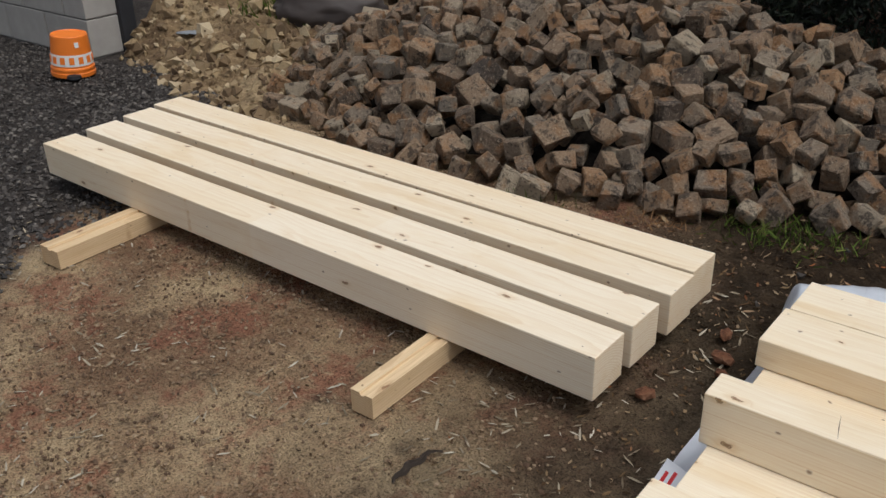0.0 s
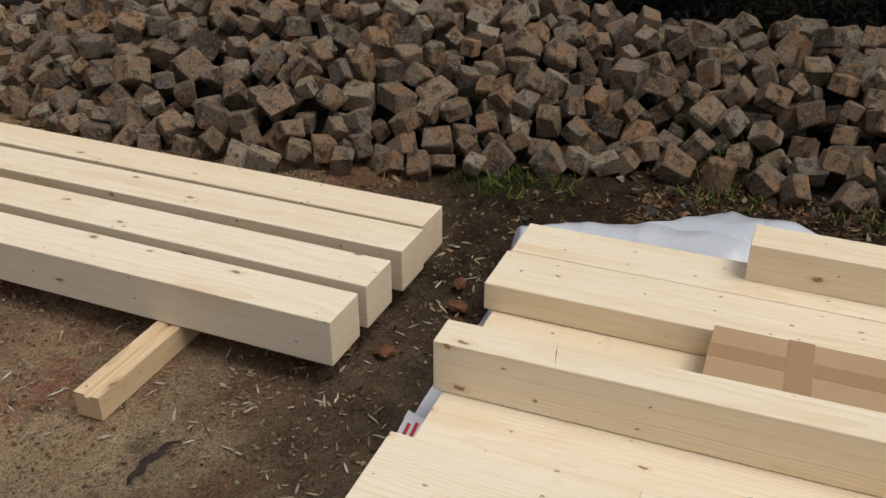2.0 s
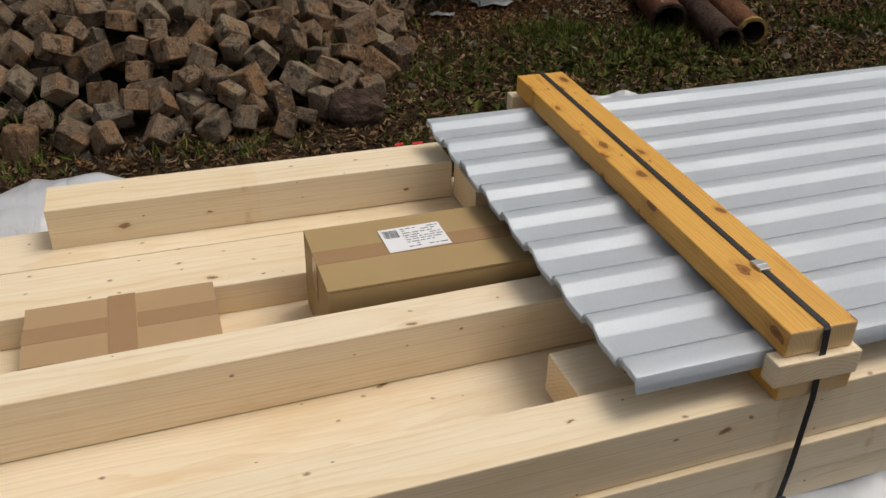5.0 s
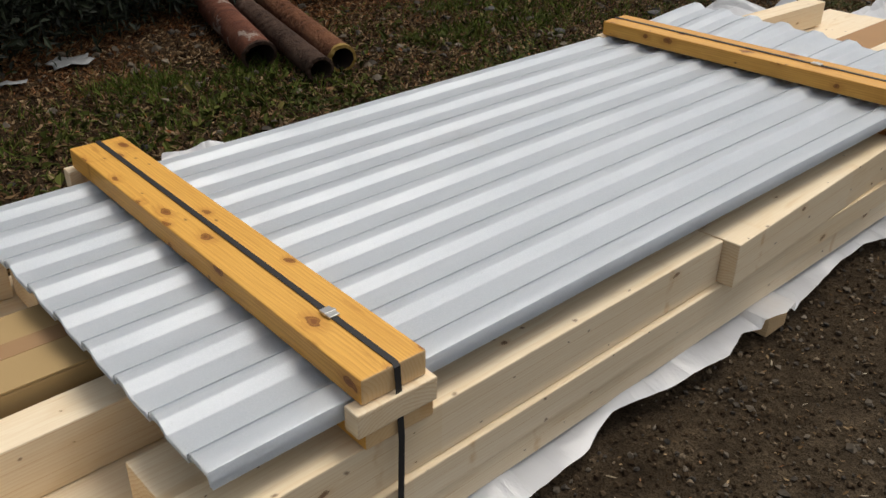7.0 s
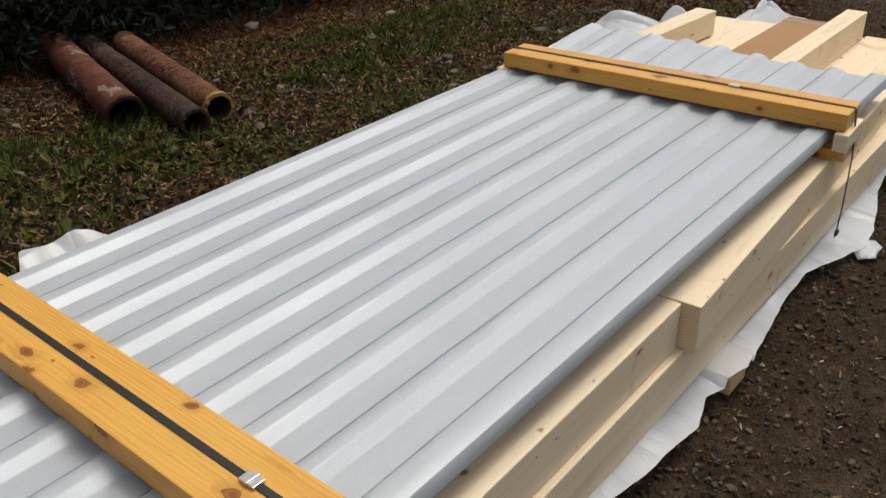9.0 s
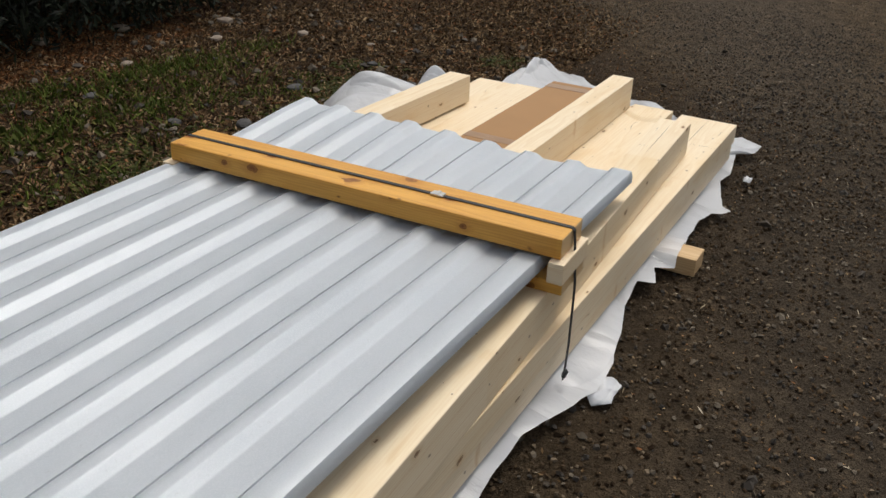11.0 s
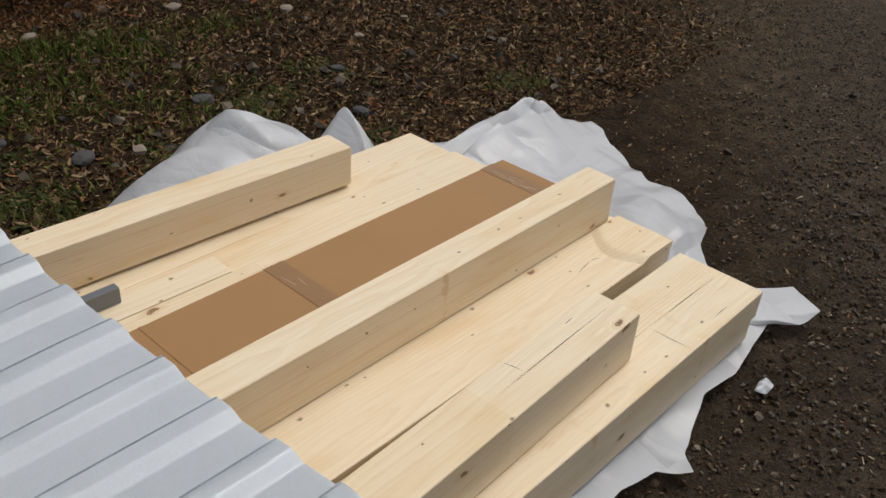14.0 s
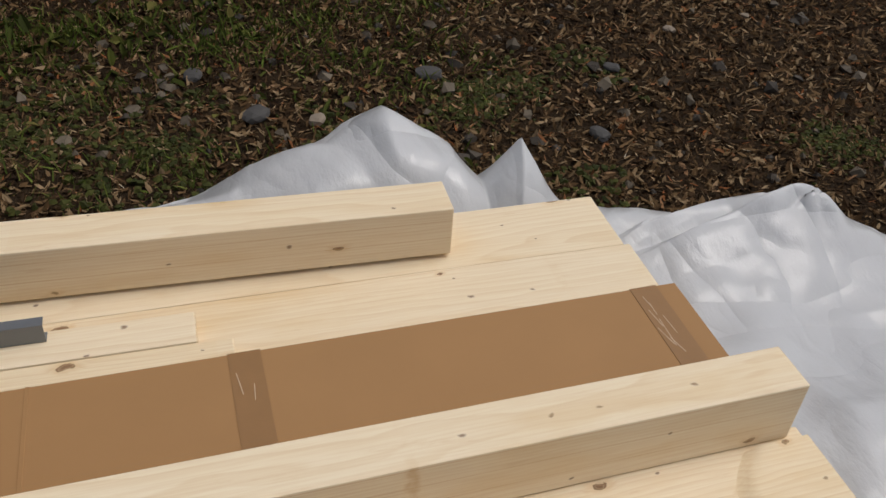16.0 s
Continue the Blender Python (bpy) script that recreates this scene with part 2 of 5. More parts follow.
def ground_material():
    m = Nodes("ground")
    g = m.t.nodes.new("ShaderNodeNewGeometry").outputs["Position"]
    x, y, z = m.xyz(g)
    w = m.math("MULTIPLY_ADD", m.noise(g, 1.3, 5.0), 1.0, -0.5)
    w2 = m.math("MULTIPLY_ADD", m.noise(g, 5.0, 4.0), 0.5, -0.25)
    ww = m.math("ADD", w, w2)
    big, mid, fin, grit = m.noise(g, 1.7, 6.0, 0.6), m.noise(g, 9.0, 6.0, 0.65), m.noise(g, 60.0, 5.0, 0.6), m.noise(g, 190.0, 3.0)
    dirt = m.ramp(big, [(0.3, (0.17, 0.10, 0.058)), (0.44, (0.29, 0.18, 0.102)), (0.53, (0.41, 0.28, 0.157)), (0.66, (0.58, 0.425, 0.24))])
    dirt = m.mix(m.range(m.noise(g, 3.7, 6.0, 0.7), 0.48, 0.62, 0.0, 0.85), dirt, (0.31, 0.135, 0.08, 1))
    dirt = m.mix(m.range(mid, 0.47, 0.28, 0.0, 0.75), dirt, (0.11, 0.074, 0.05, 1))
    dirt = m.mix(m.range(m.noise(g, 27.0, 6.0, 0.75), 0.53, 0.68, 0.0, 0.75), dirt, (0.53, 0.39, 0.225, 1))
    mulch = m.ramp(mid, [(0.3, (0.018, 0.012, 0.007)), (0.5, (0.042, 0.027, 0.015)), (0.7, (0.076, 0.05, 0.027))])
    grav = m.ramp(mid, [(0.3, (0.034, 0.029, 0.025)), (0.55, (0.066, 0.056, 0.048)), (0.75, (0.115, 0.098, 0.084))])
    path = m.ramp(mid, [(0.3, (0.043, 0.031, 0.019)), (0.55, (0.083, 0.061, 0.038)), (0.75, (0.145, 0.108, 0.069))])
    # dark gravel drive beyond the beams
    gm = m.range(m.math("ADD", m.math("MULTIPLY_ADD", y, -0.55, m.math("MULTIPLY", x, -1.0)), m.math("MULTIPLY", ww, 0.7)), 2.45, 2.75)
    col = m.mix(gm, dirt, grav)
    # a damper, greyer wheel track along the lane
    track = m.range(m.math("ABSOLUTE", m.math("ADD", m.math("MULTIPLY_ADD", x, -0.30, m.math("ADD", y, 1.0)), m.math("MULTIPLY", ww, 0.5))), 0.9, 0.2)
    path = m.mix(m.math("MULTIPLY", track, 0.5), path, m.mix(0.5, path, (0.062, 0.058, 0.054, 1)))
    path = m.mix(m.range(m.math("ADD", x, m.math("MULTIPLY", ww, 1.5)), 5.0, 6.6, 0.0, 0.5), path, m.vec("SCALE", path, scale=1.7))
    # brown gravel lane on the near side
    pm = m.range(m.math("ADD", x, m.math("MULTIPLY", ww, 0.9)), -1.85, -0.75)
    col = m.mix(pm, col, path)
    # dark trodden soil between the beams and the pile, leaf litter behind the stack
    edge = m.math("MAXIMUM", m.math("MULTIPLY_ADD", x, 0.8, -3.6), m.math("MULTIPLY_ADD", m.math("MINIMUM", x, 0.0), -1.2, 0.75))
    mm = m.range(m.math("SUBTRACT", m.math("ADD", y, m.math("MULTIPLY", ww, 0.6)), edge), -0.4, 0.7)
    col = m.mix(mm, col, mulch)
    # bare red-brown needles under the hedge
    hm = m.range(m.math("ADD", y, ww), 4.2, 4.8)
    col = m.mix(m.math("MULTIPLY", hm, 0.7), col, (0.055, 0.022, 0.011, 1))
    col = m.mix(m.range(fin, 0.45, 0.75, 0.0, 0.4), col, m.mix(0.35, col, (0.2, 0.155, 0.11, 1)))
    col = m.mix(m.range(m.noise(g, 95.0, 4.0, 0.7), 0.50, 0.36, 0.0, 0.5), col, m.mix(0.75, col, (0.012, 0.009, 0.006, 1)))
    col = m.mix(m.range(grit, 0.55, 0.35, 0.0, 0.55), col, m.mix(0.7, col, (0.012, 0.01, 0.008, 1)))
    m.bump(m.math("ADD", m.math("MULTIPLY", mid, 1.2), m.math("MULTIPLY_ADD", fin, 0.55, m.math("MULTIPLY", grit, 0.22))), 1.0, 0.045)
    return m.done(col, 0.95, 0.0, 0.06)


def speckled(name, stops, rough=0.8, bump=0.4, spec=0.3):
    """Small loose pieces: a colour of its own for each piece."""
    m = Nodes(name)
    r = m.island()
    p = m.coord()
    col = m.ramp(r, stops)
    n = m.noise(p, 90.0, 4.0)
    col = m.mix(m.range(n, 0.4, 0.75, 0.0, 0.35), col, m.mix(0.6, col, (0.02, 0.015, 0.01, 1)))
    m.bump(n, bump, 0.004)
    return m.done(col, rough, 0.0, spec)


def soil(name, a, b, c):
    m = Nodes(name)
    p = m.coord()
    n1, n2 = m.noise(p, 3.0, 6.0, 0.65), m.noise(p, 22.0, 6.0, 0.65)
    col = m.ramp(n1, [(0.3, a), (0.5, b), (0.7, c)])
    col = m.mix(m.range(n2, 0.5, 0.3, 0.0, 0.7), col, (a[0] * 0.5, a[1] * 0.5, a[2] * 0.5, 1))
    m.bump(n2, 1.0, 0.04)
    return m.done(col, 0.95, 0.0, 0.2)


SHEET = metal_sheet()
FILM = film_material()
SETT, SETTS = stone("sett_stone", False), stone("sett_stone_heap", True)
GROUND = ground_material()
CARD = plain("cardboard", (0.43, 0.28, 0.145), 0.75, 0.0, 0.16, 7.0, 0.10)
CARD_OLIVE = plain("cardboard_olive", (0.395, 0.27, 0.118), 0.7, 0.0, 0.12, 7.0, 0.08)
CARD_DARK = plain("cardboard_brown", (0.36, 0.197, 0.078), 0.75, 0.0, 0.15, 6.0, 0.10)
TAPE_CLEAR = plain("clear_tape", (0.37, 0.228, 0.12), 0.25, 0.0, 0.1, 40.0, 0.08)
TAPE = plain("parcel_tape", (0.29, 0.158, 0.064), 0.28, 0.0, 0.12, 40.0, 0.1)
GLINT = plain("tape_glint", (0.62, 0.47, 0.33), 0.2, 0.0, 0.1, 60.0, 0.05)
PAPER = plain("paper", (0.80, 0.80, 0.80), 0.6, 0.0, 0.04, 30.0, 0.05)
INK = plain("ink", (0.05, 0.05, 0.055), 0.6, 0.0, 0.05)
RED = plain("red_print", (0.62, 0.03, 0.03), 0.5, 0.0, 0.1)
STRAP = plain("black_strap", (0.012, 0.012, 0.013), 0.6, 0.0, 0.15, 60.0, 0.1)
STEEL = plain("clip_steel", (0.62, 0.62, 0.6), 0.3, 0.9, 0.1)
ANGLE = plain("grey_metal", (0.20, 0.215, 0.235), 0.4, 0.5, 0.12)


def flaked():
    """Rust-red pipe with rests of pale paint."""
    m = Nodes("rusty_pipe")
    p = m.coord()
    col = m.ramp(m.noise(p, 9.0, 6.0, 0.65), [(0.3, (0.045, 0.016, 0.010)), (0.5, (0.12, 0.042, 0.024)), (0.7, (0.18, 0.075, 0.045))])
    flake = m.noise(m.vec("MULTIPLY", p, (1.0, 1.0, 0.55)), 8.0, 7.0, 0.72)
    col = m.mix(m.range(flake, 0.55, 0.60, 0.0, 0.85), col, (0.30, 0.255, 0.22, 1))
    m.bump(m.noise(p, 40.0, 5.0, 0.65), 0.8, 0.01)
    return m.done(col, 0.85, 0.0, 0.25)


RUST = flaked()
RUST_GREY = soil("grey_rust", (0.035, 0.022, 0.017), (0.085, 0.052, 0.038), (0.15, 0.10, 0.075))
RUST_LIGHT = soil("orange_rust", (0.10, 0.042, 0.024), (0.20, 0.088, 0.046), (0.30, 0.17, 0.10))
PIPE_END = plain("yellow_coating", (0.315, 0.203, 0.045), 0.7, 0.0, 0.5, 25.0, 0.4)
PIPE_DARK = plain("pipe_inside", (0.05, 0.03, 0.022), 0.95, 0.0, 0.4, 20.0, 0.4)
CONCRETE = plain("concrete", (0.36, 0.33, 0.285), 0.9, 0.0, 0.3, 14.0, 0.5)
MORTAR = plain("mortar", (0.20, 0.185, 0.165), 0.95, 0.0, 0.3, 30.0, 0.5)
MEMBRANE = plain("black_membrane", (0.02, 0.02, 0.022), 0.6, 0.0, 0.2)
ORANGE = plain("orange_plastic", (0.83, 0.20, 0.018), 0.4, 0.0, 0.08, 15.0, 0.05)
WHITE = plain("white_print", (0.78, 0.74, 0.68), 0.5, 0.0, 0.08)
BAG = plain("dark_bag", (0.06, 0.046, 0.038), 0.7, 0.0, 0.4, 9.0, 0.6)
GREYFOIL = plain("grey_foil", (0.22, 0.23, 0.235), 0.5, 0.0, 0.3, 8.0, 0.5)
BARK = plain("bark", (0.07, 0.05, 0.035), 0.9, 0.0, 0.4, 20.0, 0.7)
LITTER = speckled("leaf_litter", [(0.0, (0.022, 0.014, 0.008)), (0.3, (0.062, 0.035, 0.017)), (0.55, (0.115, 0.068, 0.031)), (0.76, (0.19, 0.12, 0.058)), (0.92, (0.33, 0.24, 0.14)), (1.0, (0.25, 0.085, 0.026))], 0.85, 0.4, 0.1)
CRUMBS = speckled("earth_crumbs", [(0.0, (0.10, 0.062, 0.040)), (0.5, (0.21, 0.138, 0.085)), (1.0, (0.36, 0.26, 0.16))], 0.95, 0.5, 0.05)
DARKCRUMBS = speckled("dark_crumbs", [(0.0, (0.027, 0.018, 0.011)), (0.4, (0.061, 0.042, 0.025)), (0.8, (0.116, 0.082, 0.051)), (1.0, (0.21, 0.165, 0.114))], 0.95, 0.5, 0.05)
SLIVERS = speckled("dry_leaves", [(0.0, (0.16, 0.12, 0.075)), (0.5, (0.33, 0.27, 0.18)), (1.0, (0.52, 0.46, 0.35))], 0.8, 0.2, 0.1)
STONE_GREY = plain("grey_stone", (0.062, 0.060, 0.058), 0.85, 0.0, 0.3, 20.0, 0.4)
STONE_PALE = plain("pale_stone", (0.24, 0.195, 0.15), 0.85, 0.0, 0.3, 20.0, 0.4)
CRACK = plain("crack_shadow", (0.10, 0.06, 0.03), 0.9)
PEBBLES = speckled("pebbles", [(0.0, (0.028, 0.025, 0.021)), (0.4, (0.062, 0.051, 0.04)), (0.7, (0.101, 0.083, 0.06)), (0.92, (0.159, 0.131, 0.096)), (1.0, (0.246, 0.206, 0.156))])
CHIPPINGS = speckled("dark_chippings", [(0.0, (0.03, 0.026, 0.022)), (0.5, (0.062, 0.052, 0.044)), (0.85, (0.11, 0.095, 0.079)), (1.0, (0.18, 0.157, 0.129))])
CLAY = speckled("clay_clods", [(0.0, (0.11, 0.068, 0.036)), (0.4, (0.21, 0.142, 0.074)), (0.75, (0.34, 0.245, 0.128)), (1.0, (0.46, 0.36, 0.22))], 0.95, 0.9)
GRASS = speckled("grass_blades", [(0.0, (0.037, 0.057, 0.01)), (0.5, (0.078, 0.113, 0.018)), (0.85, (0.123, 0.161, 0.028)), (1.0, (0.202, 0.199, 0.055))], 0.75, 0.1, 0.1)
WEEDS = speckled("weed_leaves", [(0.0, (0.027, 0.035, 0.007)), (0.5, (0.056, 0.07, 0.013)), (0.85, (0.089, 0.1, 0.02)), (1.0, (0.145, 0.123, 0.038))], 0.75, 0.1, 0.1)
DRYGRASS = speckled("dry_grass", [(0.0, (0.176, 0.088, 0.036)), (1.0, (0.320, 0.176, 0.072))], 0.8, 0.1)
MOSS = speckled("moss", [(0.0, (0.025, 0.033, 0.006)), (1.0, (0.065, 0.070, 0.013))], 0.9, 0.3)
# leaf greens lowered to near black, the hedge's deep shade included in the colour
SHADED_NEEDLES = speckled("shaded_hedge_leaves", [(0.0, (0.004, 0.006, 0.003)), (0.6, (0.008, 0.014, 0.005)), (1.0, (0.016, 0.025, 0.009))], 0.7, 0.1)

CLAYSOIL = soil("clay_soil", (0.10, 0.06, 0.032), (0.26, 0.175, 0.09), (0.46, 0.34, 0.185))
# soil between the setts, the shade of the gaps put into its colour
SHADESOIL = soil("gap_shade_soil", (0.008, 0.006, 0.004), (0.014, 0.010, 0.007), (0.024, 0.017, 0.011))


# ---- building helpers ----
def link(name, bm, material, parent=None, label="", smooth=False):
    me = bpy.data.meshes.new(name)
    bm.to_mesh(me)
    bm.free()
    if material:
        me.materials.append(material)
    if smooth:
        for p in me.polygons:
            p.use_smooth = True
    ob = new(name, me)
    if parent:
        ob.parent = parent
    if label:
        ob["label"] = label
    return ob


def part(name, bm, material, parent, label="", smooth=False):
    return link(name, bm, material, parent, label, smooth)


def box(x0, x1, y0, y1, z0, z1, bevel=0.003, bm=None):
    """A box with softened edges, in the bmesh given or in a new one."""
    own = bmesh.new()
    bmesh.ops.create_cube(own, size=1.0)
    for v in own.verts:
        v.co = Vector(((x0, x1)[v.co.x > 0], (y0, y1)[v.co.y > 0], (z0, z1)[v.co.z > 0]))
    if bevel:
        bmesh.ops.bevel(own, geom=own.edges[:], offset=bevel, segments=2, affect="EDGES", profile=0.6)
    if bm is None:
        return own
    me = bpy.data.meshes.new("tmp")
    own.to_mesh(me)
    own.free()
    bm.from_mesh(me)
    bpy.data.meshes.remove(me)
    return bm


def raw(name, verts, faces, material, smooth=False):
    me = bpy.data.meshes.new(name)
    me.from_pydata(verts if isinstance(verts, list) else verts.tolist(), [], faces if isinstance(faces, list) else faces.tolist())
    if material:
        me.materials.append(material)
    if smooth:
        me.shade_smooth()
    return me


def timber(label, x0, x1, ya, yb, w, z0, z1, material=SPRUCE, group="timbers of the stack", name="timber_beam", category="timber beam", zslope=0.0, bevel=0.0035):
    """A sawn timber along x: front edge at ya at its start and yb at its end, w wide. zslope: fall over its length."""
    length = math.hypot(x1 - x0, yb - ya)
    bm = box(-length / 2, length / 2, 0, w, 0, z1 - z0, bevel)
    ob = link(name, bm, material)
    ob.matrix_world = Matrix.Translation(((x0 + x1) / 2, (ya + yb) / 2, z0 - zslope / 2)) @ Matrix.Rotation(math.atan2(yb - ya, x1 - x0), 4, "Z") @ Matrix.Rotation(math.atan2(zslope, length), 4, "Y")
    return tagged(ob, label, category, group)


def scatter(name, points, template, faces, material, scale, tilt=0.35, label="", category="", seed=1, flat=(1, 1, 1)):
    """Many small pieces in one mesh: the template turned at random at each point."""
    rng = np.random.default_rng(seed)
    n = len(points)
    t = np.array(template, float)
    s = rng.uniform(scale[0], scale[1], (n, 1, 1)) * rng.uniform(0.75, 1.3, (n, 1, 3))
    v = t[None] * s * np.array(flat)
    a, b, c = rng.uniform(0, 2 * np.pi, n), rng.normal(0, tilt, n), rng.normal(0, tilt, n)
    ca, sa, cb, sb, cc, sc = np.cos(a), np.sin(a), np.cos(b), np.sin(b), np.cos(c), np.sin(c)
    rx = np.zeros((n, 3, 3)); rx[:, 0, 0] = 1; rx[:, 1, 1] = cb; rx[:, 1, 2] = -sb; rx[:, 2, 1] = sb; rx[:, 2, 2] = cb
    ry = np.zeros((n, 3, 3)); ry[:, 1, 1] = 1; ry[:, 0, 0] = cc; ry[:, 0, 2] = sc; ry[:, 2, 0] = -sc; ry[:, 2, 2] = cc
    rz = np.zeros((n, 3, 3)); rz[:, 2, 2] = 1; rz[:, 0, 0] = ca; rz[:, 0, 1] = -sa; rz[:, 1, 0] = sa; rz[:, 1, 1] = ca
    v = np.einsum("nij,nkj->nki", rz @ ry @ rx, v) + np.array(points)[:, None, :]
    k = len(t)
    f = [[i + j * k for i in face] for j in range(n) for face in faces]
    ob = new(name, raw(name, v.reshape(-1, 3), f, material))
    return tagged(ob, label, category, kind="stuff")


def lerp_table(table):
    xs, ys = [a for a, b in table], [b for a, b in table]
    return lambda x: np.interp(x, xs, ys)


def cloud(p, scale, octaves=4, seed=0.0):
    """Fractal noise at a place, about -1 to 1."""
    return noise.fractal(Vector((p[0] * scale + seed, p[1] * scale - seed, (p[2] if len(p) > 2 else 0.0) * scale)), 0.9, 2.1, octaves)


# ---- ground ----
def axis(lo, hi, step, far):
    core = list(np.arange(lo, hi + 1e-6, step))
    s = step
    x = hi
    right = []
    while x < far:
        s *= 1.35
        x += s
        right.append(x)
    x, s = lo, step
    left = []
    while x > -far:
        s *= 1.35
        x -= s
        left.append(x)
    return left[::-1] + core + right


def ground_z(x, y):
    return 0.012 * cloud((x, y), 1.6, 3, 3.0) + 0.006 * cloud((x, y), 7.0, 3, 9.0) - 0.004


def build_ground():
    xs, ys = axis(-7.0, 9.0, 0.06, 900.0), axis(-1.5, 6.0, 0.06, 900.0)
    verts = [(x, y, ground_z(x, y) if abs(x) < 14 and abs(y) < 12 else 0.0) for y in ys for x in xs]
    w = len(xs)
    faces = [(j * w + i, j * w + i + 1, (j + 1) * w + i + 1, (j + 1) * w + i) for j in range(len(ys) - 1) for i in range(w - 1)]
    tagged(new("ground", raw("ground", verts, faces, GROUND, True)), "bare brown earth turning to gravel and leaf litter", "ground", kind="structure")


build_ground()

# ---- four glued beams on two bearers ----
beam_left = [1.443, 1.647, 1.847, 2.031]
beam_right = [1.405, 1.594, 1.802, 1.967]
beam_x = [(-3.705, -1.086), (-3.715, -1.08), (-3.738, -1.071), (-3.765, -1.078)]
for ya, yb, (xa, xb) in zip(beam_left, beam_right, beam_x):
    timber("pale planed spruce beam resting on two bearers", xa, xb, ya, yb, 0.150, 0.072, 0.205, PLANED, "beams beside the stone heap")


def grooved_bearer(x, y0, y1, w, h, turn, label):
    """Squared timber with a shallow groove along its top."""
    l = (y1 - y0) / 2
    prof = [(-w / 2, 0), (w / 2, 0), (w / 2, h), (w * 0.08, h), (w * 0.05, h - 0.008), (-w * 0.12, h - 0.008), (-w * 0.15, h - 0.002), (-w / 2, h - 0.002)]
    bm = bmesh.new()
    ends = [[bm.verts.new((s * l, a, b)) for a, b in prof] for s in (-1, 1)]
    k = len(prof)
    for i in range(k):
        bm.faces.new((ends[0][i], ends[0][(i + 1) % k], ends[1][(i + 1) % k], ends[1][i]))
    bm.faces.new(ends[0][::-1]), bm.faces.new(ends[1])
    bmesh.ops.recalc_face_normals(bm, faces=bm.faces[:])
    ob = link("bearer", bm, BEARER)
    ob.matrix_world = Matrix.Translation((x, (y0 + y1) / 2, 0.0)) @ Matrix.Rotation(radians(90 + turn), 4, "Z")
    return tagged(ob, label, "bearer", "bearers under the beams")


grooved_bearer(-3.07, 1.055, 2.35, 0.105, 0.07, 1.5, "grooved yellowish timber bearer lying on the gravel edge")
grooved_bearer(-1.60, 1.083, 2.30, 0.075, 0.07, 1.0, "grooved yellowish timber bearer lying on bare earth")

# ---- the stack: bearers, lower layer ----
for bx, by in ((4.13, 0.735), (2.42, 0.806), (0.55, 0.90), (-0.45, 0.95)):
    bm = box(-0.65, 0.65, -0.05, 0.05, 0, 0.062, 0.003)
    ob = link("bearer", bm, BEARER)
    ob.matrix_world = Matrix.Translation((bx, by + 0.65, 0.0)) @ Matrix.Rotation(radians(90), 4, "Z")
    tagged(ob, "short yellowish timber bearer under the stack", "bearer", "bearers under the stack")

outer = timber("pale spruce beam of two glued layers, sawn across near its end", -0.775, 5.07, 0.858, 0.868, 0.230, 0.138, 0.213)
timber("pale spruce plank under the outer beam", -0.77, 5.065, 0.862, 0.874, 0.220, 0.066, 0.136)
wide = timber("wide pale spruce plank with brown knots, its far end left thicker", -0.735, 5.125, 1.098, 1.150, 0.200, 0.136, 0.191)
timber("pale spruce plank at the bottom of the stack", -0.73, 5.11, 1.094, 1.146, 0.205, 0.066, 0.134)
timber("yellowish spruce plank lying low in the stack", -0.757, 5.0, 1.33, 1.36, 0.37, 0.066, 0.156)
timber("pale spruce plank at the back of the stack, low", -0.76, 5.0, 1.72, 1.71, 0.30, 0.066, 0.156)
timber("wide pale spruce plank with fine grain", -0.782, 5.04, 1.677, 1.662, 0.189, 0.159, 0.237, zslope=0.017)
timber("wide pale spruce plank at the back of the stack", -0.772, 5.03, 1.869, 1.853, 0.178, 0.160, 0.237, zslope=0.019)

# ---- upper layer ----
long_beam = timber("long pale spruce beam standing on the planks", -0.757, 5.092, 1.271, 1.330, 0.092, 0.193, 0.323)
timber("pale spruce beam along the stack's outer side", -0.254, 2.183, 0.868, 0.880, 0.113, 0.215, 0.335)
skew = timber("pale spruce beam butted skew against its neighbour", 2.190, 4.605, 0.838, 0.946, 0.114, 0.215, 0.336)
timber("short pale spruce beam at the back of the stack", -0.162, 0.842, 1.946, 1.930, 0.125, 0.234, 0.340)
timber("pale spruce beam with large knots", 2.10, 4.657, 1.985, 1.887, 0.098, 0.229, 0.340)
timber("spruce beam with visible end grain under the sheets", 0.764, 2.9, 0.992, 0.998, 0.155, 0.215, 0.305)
timber("spruce beam end under the sheets", 0.846, 2.05, 1.765, 1.76, 0.165, 0.239, 0.334)
timber("narrow pale wooden strip beside the flat carton", 2.9, 4.21, 1.683, 1.668, 0.048, 0.224, 0.254, name="wooden_strip", category="wooden strip")
timber("narrow pale wooden strip beside the flat carton", 2.9, 4.15, 1.734, 1.720, 0.078, 0.226, 0.2535, name="wooden_strip", category="wooden strip")


def cracks(owner, strokes, name="crack"):
    """Fine open joints and checks, let into the top of a timber. Strokes: (x0, y0, x1, y1) in its own metres."""
    top = max(v.co.z for v in owner.data.vertices)
    for x0, y0, x1, y1 in strokes:
        d = Vector((x1 - x0, y1 - y0, 0))
        n = Vector((-d.y, d.x, 0)).normalized() * 0.0009
        bm = bmesh.new()
        a, b = Vector((x0, y0, top + 0.0004)), Vector((x1, y1, top + 0.0004))
        mid = (a + b) / 2 + n * 0.8
        ring = [bm.verts.new(p) for p in (a, mid - n, b, mid + n)]
        bm.faces.new(ring)
        bmesh.ops.solidify(bm, geom=bm.faces[:], thickness=0.0008)
        part(name, bm, CRACK, owner, "dark open joint")


